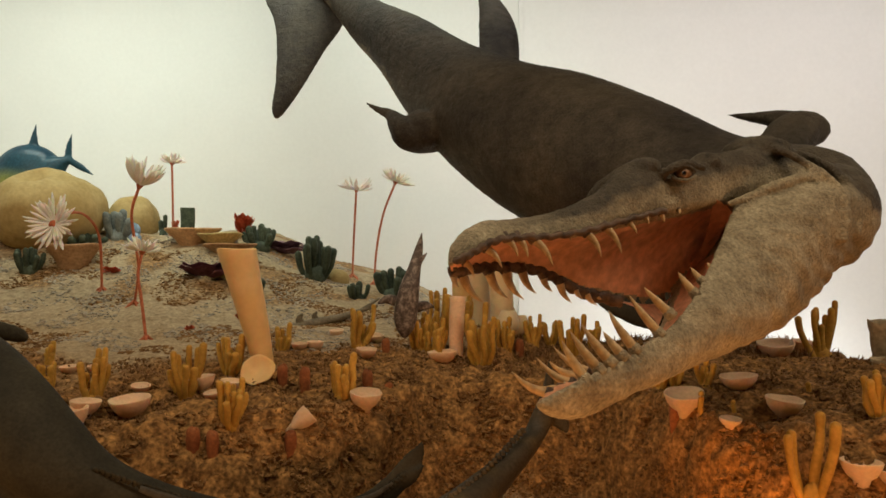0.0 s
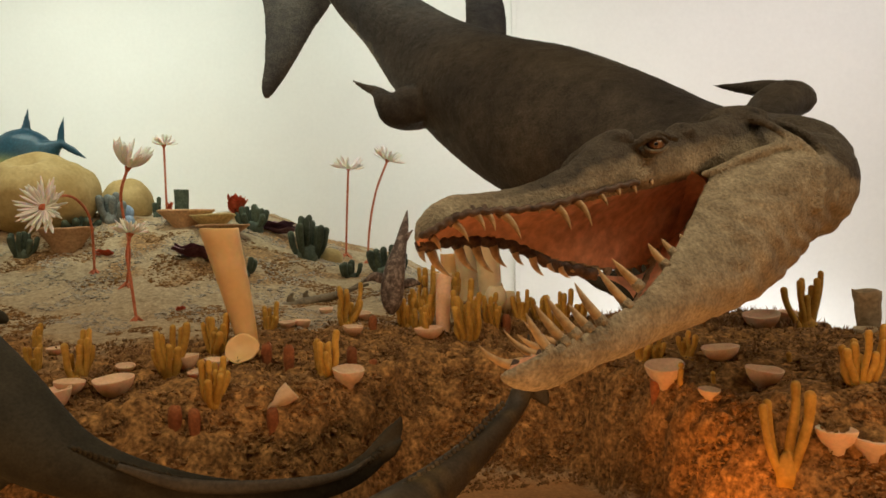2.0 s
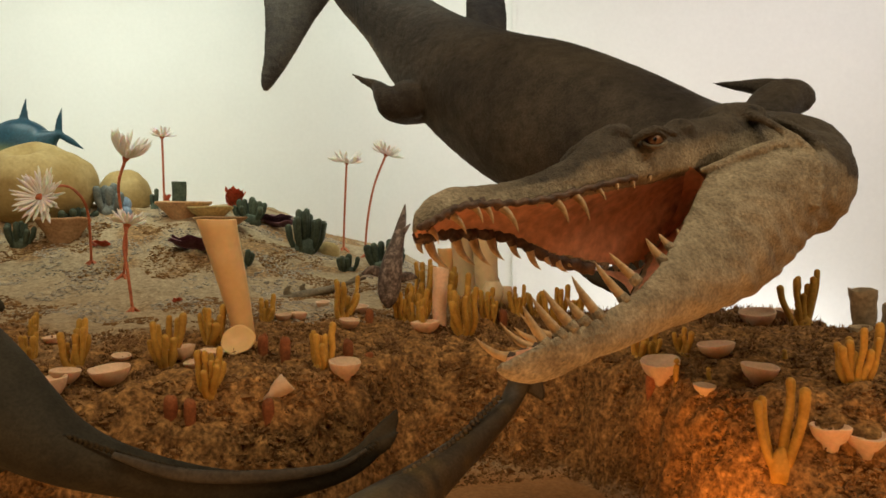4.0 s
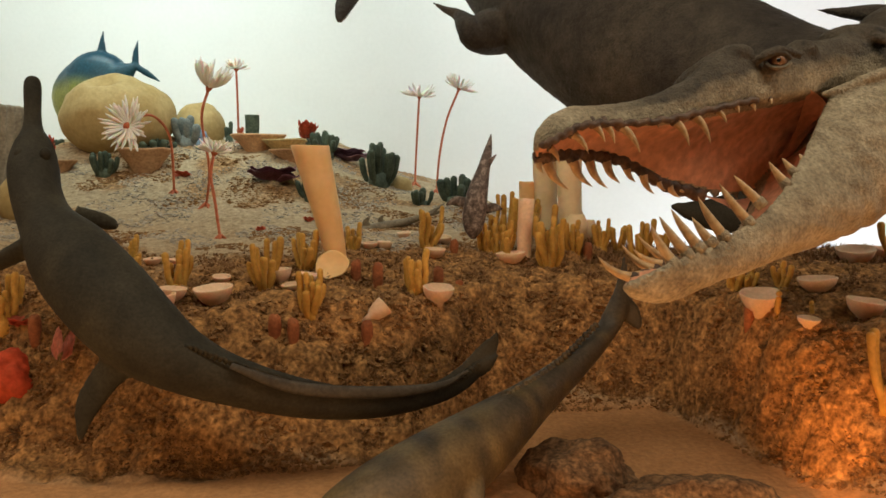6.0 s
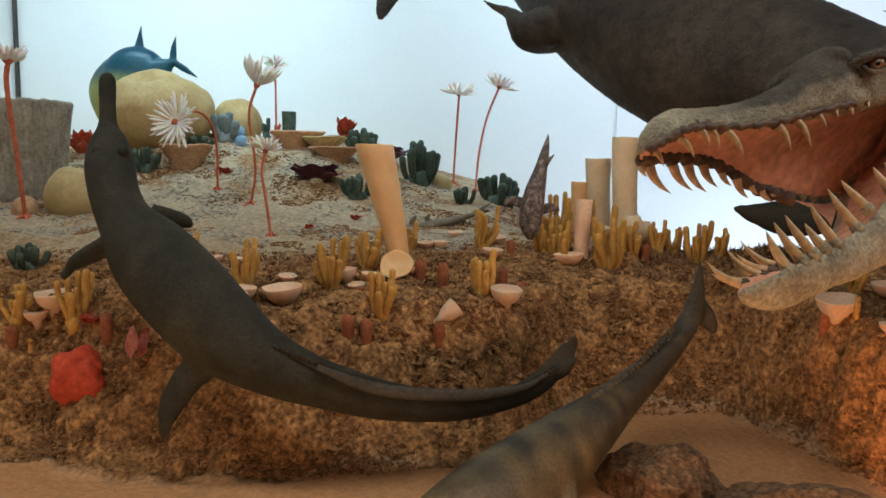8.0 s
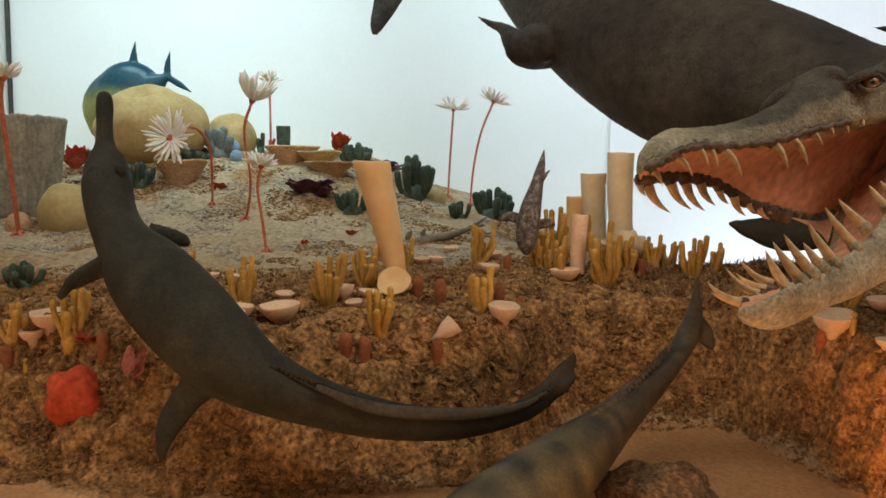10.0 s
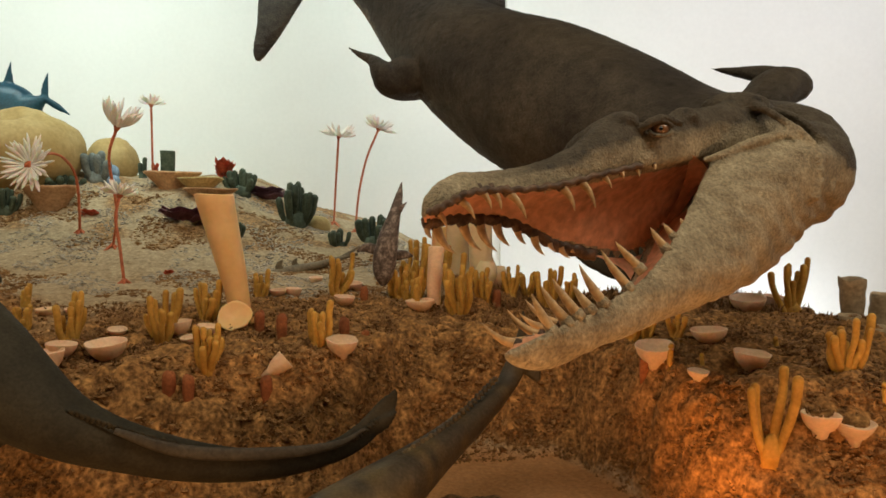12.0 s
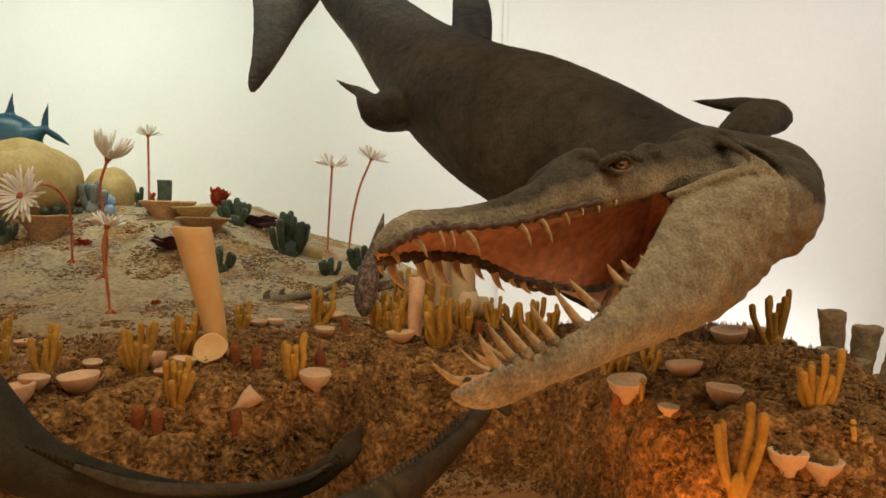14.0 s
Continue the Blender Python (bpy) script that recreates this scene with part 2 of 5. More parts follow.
def skin(bm, rings, mat=0, caps=True, closed=True):
    """Faces between rings of points; returns the rings of vertices."""
    vs = [[bm.verts.new(p) for p in ring] for ring in rings]
    n = len(vs[0])
    for a, b in zip(vs, vs[1:]):
        for i in range(n if closed else n - 1):
            j = (i + 1) % n
            f = bm.faces.new((a[i], a[j], b[j], b[i]))
            f.material_index, f.smooth = mat, True
    if caps:
        for ring in (vs[0][::-1], vs[-1]):
            f = bm.faces.new(ring)
            f.material_index, f.smooth = mat, True
    return vs


def tube(bm, rows, sides=12, steps=4, mat=0, flat=None, rough=0.0, seed=0.0, power=2.0, dome=False):
    """Rows of x, y, z, half width, half height along a bent axis. flat: the direction of the width (default: level)."""
    pts = spline(rows, steps)
    if dome:
        last, d = pts[-1], pts[-1][:3] - pts[-2][:3]
        d = d / np.linalg.norm(d) * last[3]
        pts = np.vstack([pts] + [[*(last[:3] + d * math.sin(a)), last[3] * math.cos(a), last[4] * math.cos(a)] for a in (0.5, 1.0, 1.35, 1.54)])
    rings = []
    for i, p in enumerate(pts):
        d = Vector(pts[min(i + 1, len(pts) - 1)][:3] - pts[max(i - 1, 0)][:3]).normalized()
        w = Vector(flat) if flat else d.cross(Vector((0, 0, 1)))
        w = (w - d * w.dot(d))
        if w.length < 1e-4:
            w = d.cross(Vector((0, 1, 0.01)))
        w.normalize()
        h = d.cross(w)
        ring = []
        for k in range(sides):
            a = 2 * math.pi * k / sides
            ca, sa = math.cos(a), math.sin(a)
            e = 2 / power
            q = Vector(p[:3]) + w * max(p[3], 1e-4) * math.copysign(abs(ca) ** e, ca) + h * max(p[4], 1e-4) * math.copysign(abs(sa) ** e, sa)
            if rough:
                q += (q - Vector(p[:3])) * rough * noise.noise(q * 25 + Vector((seed, 0, 0)))
            ring.append(q)
        rings.append(ring)
    return skin(bm, rings, mat)


def revolve(bm, profile, at=(0, 0, 0), sides=20, mat=0, wobble=0.0, seed=0.0, lobes=0, tilt=(0, 0)):
    """A turned shape from rows of radius and height, which may fold back inside; uneven by wobble."""
    rot = Euler((tilt[0], tilt[1], 0)).to_matrix()
    rings = []
    for r, z in profile:
        ring = []
        for k in range(sides):
            a = 2 * math.pi * k / sides
            v = Vector((math.cos(a), math.sin(a), 0))
            s = 1 + wobble * noise.noise(v * 1.3 + Vector((seed, z * 8, 0))) * 2
            if lobes:
                s *= 1 + 0.06 * math.cos(lobes * a)
            ring.append(Vector(at) + rot @ (v * max(r, 1e-4) * s + Vector((0, 0, z * (1 + wobble * noise.noise(v + Vector((seed + 5, 0, 0))))))))
        rings.append(ring)
    return skin(bm, rings, mat)


def fuse(bm, voxel, rounds):
    """Melts overlapping closed shapes into one soft skin; each new face takes the material of the nearest old one."""
    bmesh.ops.recalc_face_normals(bm, faces=bm.faces)
    tree = BVHTree.FromBMesh(bm)
    bm.faces.ensure_lookup_table()
    mats = [f.material_index for f in bm.faces]
    me = bpy.data.meshes.new("melt")
    bm.to_mesh(me)
    bm.free()
    ob = new("melt", me)
    rm = ob.modifiers.new("remesh", "REMESH")
    rm.mode, rm.voxel_size, rm.adaptivity = "VOXEL", voxel, 0.0
    sm = ob.modifiers.new("smooth", "SMOOTH")
    sm.factor, sm.iterations = 0.5, rounds
    done = bpy.data.meshes.new_from_object(ob.evaluated_get(bpy.context.evaluated_depsgraph_get()))
    bpy.data.objects.remove(ob)
    out = bmesh.new()
    out.from_mesh(done)
    for f in out.faces:
        near = tree.find_nearest(f.calc_center_median())
        f.material_index, f.smooth = mats[near[2]] if near[2] is not None else 0, True
    return out


def mesh_object(name, bm, mats, parent=None, label=""):
    bmesh.ops.recalc_face_normals(bm, faces=bm.faces)
    me = bpy.data.meshes.new(name)
    bm.to_mesh(me)
    bm.free()
    for m in mats if isinstance(mats, (list, tuple)) else [mats]:
        me.materials.append(m)
    ob = new(name, me)
    if parent:
        ob.parent = parent
    if label:
        ob["label"] = label
    return ob


def part(name, bm, mat, parent, label=""):
    return mesh_object(name, bm, mat, parent, label)


def paint(ob, name, rule):
    """A point attribute from a rule of the vertex's place and normal."""
    me = ob.data
    at = me.attributes.new(name, "FLOAT", "POINT")
    at.data.foreach_set("value", [min(1.0, max(0.0, rule(v.co, v.normal))) for v in me.vertices])


def smooth(a, b, x):
    t = min(1.0, max(0.0, (x - a) / (b - a)))
    return t * t * (3 - 2 * t)


def base(name, x, y, label, category, group="", z=None, turn=0.0):
    ob = new(name)
    ob.empty_display_size = 0.02
    ob.matrix_basis = pose(x, y, ground(x, y) - 0.004 if z is None else z, 0, 0, turn)
    return tagged(ob, label, category, group)


# ---------------------------------------------------------------- setting
FOOT_X = (-2.5, -0.8, -0.58, -0.4, -0.29, -0.18, -0.1, -0.04, 0.05, 0.15, 0.25, 0.29, 0.32, 0.36, 0.41, 0.46, 0.55, 0.8, 2.5)
FOOT_Y = (1.05, 1.04, 1.02, 1.03, 1.065, 1.1, 1.19, 1.32, 1.35, 1.37, 1.39, 1.37, 1.26, 1.17, 1.05, 1.0, 0.94, 0.9, 0.9)


def ground_base(x, y):
    foot = float(np.interp(x, FOOT_X, FOOT_Y))
    d = y - foot
    uneven = 0.03 * noise.noise(Vector((x * 3.1, 5, 0))) + 0.02 * noise.noise(Vector((x * 9, 8, 0)))
    apron = 0.14 * smooth(0.34, 0.46, x)
    h = 1.04 + 0.21 * (0.75 * smooth(-0.06, 0.11, d + uneven) + 0.25 * smooth(-0.06 - apron, 0.11, d + uneven)) + 0.045 * smooth(0.1, 0.45, d)
    a = float(np.interp(x, (-2.5, -1.3, -0.7, -0.46, -0.15, 0, 0.2, 0.5), (0.27, 0.27, 0.28, 0.17, 0.09, 0.0, -0.12, -0.4)))
    h += a * smooth(1.65, 2.75, y)
    h += 0.034 * math.exp(-((x - 0.1) / 0.13) ** 2) * smooth(0.05, 0.28, d)
    h += 0.055 * math.exp(-((x + 1.3) / 0.2) ** 2 - ((y - 2.5) / 0.16) ** 2)
    h -= 0.1 * smooth(0.8, 0.87, x) * smooth(1.0, 1.35, y)
    return h, d


def ground(x, y):
    h, d = ground_base(x, y)
    v = Vector((x, y, 0))
    lump = smooth(-0.07, 0.03, d) * (1 - 0.6 * smooth(1.6, 1.9, y))
    h += lump * (0.022 * noise.noise(v * 7) + 0.009 * noise.noise(v * 23 + Vector((3, 0, 0))))
    h += 0.004 * noise.noise(v * 11 + Vector((9, 2, 0)))
    return h


def border(x):
    """How much nearer the pale sand comes along the bank."""
    return 0.22 * smooth(-0.1, -0.5, x) - 0.35 * smooth(0.0, 0.25, x)


def build_ground():
    xs = np.concatenate([np.arange(-2.6, -1.1, 0.02), np.arange(-1.1, 0.95, 0.0075), np.arange(0.95, 2.61, 0.02)])
    ys = np.concatenate([np.arange(0.5, 0.85, 0.012), np.arange(0.85, 1.45, 0.0055), np.arange(1.45, 1.75, 0.009), np.arange(1.75, 3.25, 0.02)])
    heights = np.array([[ground(float(x), float(y)) for x in xs] for y in ys])
    slope_y, slope_x = np.gradient(heights, ys, xs)
    verts, soil, silt = [], [], []
    for j, y in enumerate(ys):
        for i, x in enumerate(xs):
            x, y = float(x), float(y)
            h, d = ground_base(x, y)
            v = Vector((x, y, heights[j, i]))
            brown = smooth(-0.075, -0.04, d + 0.05 * noise.noise(v * 9)) * (1 - smooth(1.5, 1.75, y + 0.25 * noise.noise(v * 5) + border(x)))
            brown = max(brown, 0.75 * smooth(0.1, 0.35, noise.noise(v * 6 + Vector((7, 1, 0)))) * smooth(1.7, 1.9, y))
            silt.append(smooth(-0.02, -0.06, d))
            clods = 0.012 * noise.noise(v * 18) + 0.009 * noise.noise(v * 42 + Vector((0, 0, 4))) + 0.005 * noise.noise(v * 95)
            clods = clods * brown * smooth(0.45, 0.1, d) + (noise.noise(v * 70) + 0.7 * noise.noise(v * 160)) * (0.0015 + 0.004 * brown)
            n = Vector((-slope_x[j, i], -slope_y[j, i], 1)).normalized()
            verts.append(v + n * clods)
            soil.append(brown)
    nx, ny = len(xs), len(ys)
    faces = [(j * nx + i, j * nx + i + 1, (j + 1) * nx + i + 1, (j + 1) * nx + i) for j in range(ny - 1) for i in range(nx - 1)]
    me = bpy.data.meshes.new("ground")
    me.from_pydata(verts, [], faces)
    me.shade_smooth()
    me.materials.append(M_GROUND)
    me.attributes.new("soil", "FLOAT", "POINT").data.foreach_set("value", soil)
    me.attributes.new("silt", "FLOAT", "POINT").data.foreach_set("value", silt)
    return tagged(new("ground", me), "sculpted sea floor with brown crumbly bank and pale sandy slope", "diorama ground", kind="structure")


build_ground()


def slab(name, corners, z0, z1, thick, mat, label):
    """An upright wall along a line of plan points, thickened away from the left of its way."""
    bm = bmesh.new()
    (x0, y0), (x1, y1) = corners
    d = Vector((x1 - x0, y1 - y0, 0)).normalized()
    n = Vector((-d.y, d.x, 0)) * thick
    ring = [Vector((x0, y0, 0)), Vector((x1, y1, 0)), Vector((x1, y1, 0)) + n, Vector((x0, y0, 0)) + n]
    skin(bm, [[p + Vector((0, 0, z)) for p in ring] for z in (z0, z1)])
    for f in bm.faces:
        f.smooth = False
    return tagged(mesh_object(name, bm, mat), label, "wall", kind="structure")


slab("backdrop_back", ((-2.29, 3.2), (0.33, 3.2)), 0.0, 3.1, 0.08, M_WALL, "plain pale backdrop wall behind the sea floor")
slab("backdrop_side", ((0.334, 3.2), (2.9, 2.75)), 0.0, 3.1, 0.08, M_WALL, "plain pale angled backdrop wall with a pinkish tint")
slab("backdrop_end", ((-2.7, 0.4), (-2.294, 3.2)), 0.0, 3.1, 0.08, M_WALL, "plain pale end wall of the case")
slab("wall_right", ((2.9, 2.7), (2.9, -2.5)), 0.0, 3.1, 0.1, M_WALL, "plain wall closing the place")
slab("wall_left", ((-2.72, -2.5), (-2.72, 0.39)), 0.0, 3.1, 0.1, M_DARK, "plain dark wall closing the gallery")
slab("wall_rear", ((2.9, -2.5), (-2.72, -2.5)), 0.0, 3.1, 0.1, M_DARK, "plain dark wall behind the visitors")
slab("plinth_front", ((-2.6, 0.5), (2.85, 0.5)), 0.0, 1.03, 0.03, M_DARK, "dark painted front of the display plinth")


def flat_box(name, lo, hi, mat, label, cat):
    bm = bmesh.new()
    (x0, y0, z0), (x1, y1, z1) = lo, hi
    skin(bm, [[(x0, y0, z), (x1, y0, z), (x1, y1, z), (x0, y1, z)] for z in (z0, z1)])
    for f in bm.faces:
        f.smooth = False
    return tagged(mesh_object(name, bm, mat), label, cat, kind="structure")


flat_box("floor", (-2.85, -2.6, -0.1), (3.0, 3.4, -0.002), M_FLOOR, "dark gallery floor", "floor")
flat_box("ceiling", (-2.85, -2.6, 3.104), (3.0, 3.4, 3.2), M_DARK, "dark ceiling over the display", "ceiling")
# slim bead that covers the seam of the two backdrop panels
flat_box("trim", (0.322, 3.178, 1.0), (0.340, 3.197, 3.1), M_WALL, "slim pale bead over the seam of the backdrop", "trim")
flat_box("trim", (-2.289, 3.18, 1.0), (-2.277, 3.197, 3.1), M_DARK, "slim dark bead in the corner of the backdrop", "trim")


# ---------------------------------------------------------------- the great marine reptile
def jaw_loft(near, edge, far, steps, bulge, back, arch):
    """Rings between three curves: near lip, the outer edge (crown or chin) and far lip; from near lip over the outside to the far lip and back along the inside."""
    rings = []
    for n, e, f in zip(spline(near, steps), spline(edge, steps), spline(far, steps)):
        n, e, f = Vector(n), Vector(e), Vector(f)

        def arc(a, b, from_point, amount, count, power=1.0):
            mid = (a + b) / 2
            out = mid - from_point
            along = (b - a).normalized()
            out = (out - along * out.dot(along)).normalized() * (b - a).length * amount
            return [a.lerp(b, k / count) + out * math.sin(math.pi * k / count) ** power for k in range(count)]
        rings.append(arc(n, e, f, bulge, 14, 0.8) + arc(e, f, n, back, 9) + arc(f, n, e, -arch, 9))
    return rings


def tooth(bm, root, tip, radius, mat, sag):
    """A curved cone from root to tip; sag bends its middle."""
    root, tip = Vector(root), Vector(tip)
    rows = []
    for t, r in ((-0.1, 1.0), (0.12, 1.0), (0.4, 0.8), (0.7, 0.48), (0.9, 0.2), (1.0, 0.04)):
        q = root.lerp(tip, t) + Vector(sag) * (tip - root).length * math.sin(math.pi * max(t, 0))
        rows.append((*q, radius * r, radius * r))
    tube(bm, rows, 9, 3, mat)


# control curves of the head: lips, crown and chin
UPPER_NEAR = ((0.010, 0.825, 1.486), (0.022, 0.818, 1.492), (0.039, 0.822, 1.501), (0.057, 0.834, 1.511), (0.082, 0.850, 1.516), (0.116, 0.868, 1.517), (0.150, 0.885, 1.521), (0.186, 0.905, 1.528), (0.224, 0.930, 1.538), (0.264, 0.955, 1.548), (0.298, 0.975, 1.555), (0.341, 1.000, 1.563), (0.388, 1.030, 1.572), (0.435, 1.055, 1.584), (0.492, 1.080, 1.596), (0.537, 1.090, 1.598), (0.579, 1.090, 1.579), (0.601, 1.090, 1.552))
UPPER_EDGE = ((0.007, 0.828, 1.491), (0.008, 0.835, 1.505), (0.019, 0.850, 1.522), (0.043, 0.868, 1.536), (0.076, 0.885, 1.540), (0.117, 0.910, 1.545), (0.157, 0.930, 1.558), (0.195, 0.955, 1.578), (0.227, 0.980, 1.605), (0.255, 0.995, 1.622), (0.302, 1.020, 1.618), (0.360, 1.050, 1.636), (0.428, 1.090, 1.652), (0.473, 1.120, 1.667), (0.526, 1.150, 1.663), (0.592, 1.160, 1.639), (0.623, 1.140, 1.604), (0.623, 1.110, 1.562))
UPPER_FAR = ((0.010, 0.832, 1.478), (0.016, 0.842, 1.476), (0.031, 0.860, 1.477), (0.052, 0.880, 1.479), (0.084, 0.910, 1.479), (0.120, 0.940, 1.474), (0.155, 0.968, 1.459), (0.187, 0.988, 1.443), (0.226, 1.015, 1.433), (0.271, 1.050, 1.421), (0.320, 1.090, 1.419), (0.372, 1.130, 1.433), (0.426, 1.170, 1.458), (0.480, 1.200, 1.484), (0.545, 1.230, 1.513), (0.605, 1.240, 1.523), (0.624, 1.200, 1.533), (0.622, 1.130, 1.528))
LOWER_NEAR = ((0.091, 0.742, 1.353), (0.104, 0.738, 1.360), (0.121, 0.742, 1.368), (0.141, 0.748, 1.377), (0.172, 0.765, 1.386), (0.206, 0.795, 1.397), (0.243, 0.830, 1.413), (0.278, 0.862, 1.433), (0.310, 0.900, 1.462), (0.343, 0.945, 1.496), (0.375, 0.990, 1.533), (0.404, 1.030, 1.563), (0.461, 1.060, 1.587), (0.525, 1.080, 1.595), (0.584, 1.100, 1.591))
LOWER_EDGE = ((0.093, 0.742, 1.349), (0.103, 0.745, 1.340), (0.131, 0.760, 1.331), (0.163, 0.780, 1.335), (0.203, 0.810, 1.347), (0.249, 0.850, 1.354), (0.297, 0.890, 1.365), (0.360, 0.940, 1.375), (0.431, 1.000, 1.388), (0.496, 1.060, 1.407), (0.556, 1.090, 1.452), (0.604, 1.100, 1.507), (0.614, 1.090, 1.553), (0.615, 1.090, 1.575), (0.611, 1.100, 1.587))
LOWER_FAR = ((0.095, 0.750, 1.354), (0.105, 0.775, 1.356), (0.125, 0.800, 1.364), (0.149, 0.830, 1.363), (0.182, 0.870, 1.366), (0.215, 0.910, 1.372), (0.246, 0.950, 1.380), (0.282, 1.000, 1.393), (0.311, 1.050, 1.417), (0.342, 1.100, 1.453), (0.373, 1.140, 1.484), (0.410, 1.180, 1.502), (0.470, 1.200, 1.512), (0.533, 1.200, 1.522), (0.595, 1.160, 1.567))
FOLD_CORNER = ((0.389, 1.020, 1.567), (0.428, 1.035, 1.579), (0.471, 1.045, 1.596), (0.516, 1.060, 1.608), (0.536, 1.060, 1.602))
FOLD_CROWN = ((0.473, 1.090, 1.656), (0.505, 1.075, 1.639), (0.534, 1.065, 1.617), (0.559, 1.055, 1.590), (0.563, 1.040, 1.554), (0.554, 1.030, 1.515))
FOLD_NAPE = ((0.510, 1.110, 1.654), (0.553, 1.100, 1.636), (0.587, 1.090, 1.605), (0.602, 1.080, 1.564), (0.593, 1.070, 1.519))
# teeth: root, and how far the tip lies across and up
NEAR_UPPER_TEETH = ((0.025, 0.843, 1.492, 0.012, -0.019), (0.049, 0.840, 1.507, 0.019, -0.023), (0.073, 0.851, 1.518, 0.014, -0.022), (0.087, 0.858, 1.519, 0.012, -0.024), (0.106, 0.868, 1.517, 0.023, -0.032), (0.149, 0.890, 1.524, 0.004, -0.009), (0.175, 0.904, 1.525, 0.017, -0.030), (0.200, 0.919, 1.533, 0.020, -0.034), (0.232, 0.940, 1.541, 0.012, -0.017), (0.259, 0.956, 1.548, 0.004, -0.011), (0.283, 0.971, 1.553, 0.004, -0.013), (0.311, 0.987, 1.560, 0.001, -0.009))
FAR_UPPER_TEETH = ((0.014, 0.846, 1.477, 0.006, -0.015), (0.024, 0.855, 1.477, 0.025, -0.033), (0.056, 0.884, 1.479, 0.023, -0.032), (0.077, 0.901, 1.480, 0.022, -0.035), (0.099, 0.919, 1.480, 0.017, -0.029), (0.128, 0.943, 1.471, 0.011, -0.019), (0.152, 0.963, 1.464, 0.014, -0.027), (0.174, 0.977, 1.455, 0.009, -0.014), (0.190, 0.987, 1.449, 0.014, -0.017), (0.207, 0.999, 1.444, 0.005, -0.005))
NEAR_LOWER_TEETH = ((0.145, 0.755, 1.374, -0.022, 0.038), (0.161, 0.764, 1.382, -0.028, 0.038), (0.174, 0.771, 1.389, -0.028, 0.038), (0.190, 0.785, 1.393, -0.019, 0.025), (0.207, 0.800, 1.398, -0.027, 0.041), (0.242, 0.833, 1.412, -0.031, 0.041), (0.259, 0.849, 1.432, -0.028, 0.030), (0.302, 0.894, 1.453, -0.018, 0.025), (0.317, 0.912, 1.467, -0.012, 0.016), (0.343, 0.945, 1.478, -0.006, 0.011))
FAR_LOWER_TEETH = ((0.113, 0.782, 1.354, -0.038, 0.022), (0.128, 0.801, 1.355, -0.042, 0.006), (0.143, 0.819, 1.358, -0.038, 0.028), (0.157, 0.837, 1.362, -0.036, 0.017), (0.170, 0.853, 1.365, -0.041, 0.028))


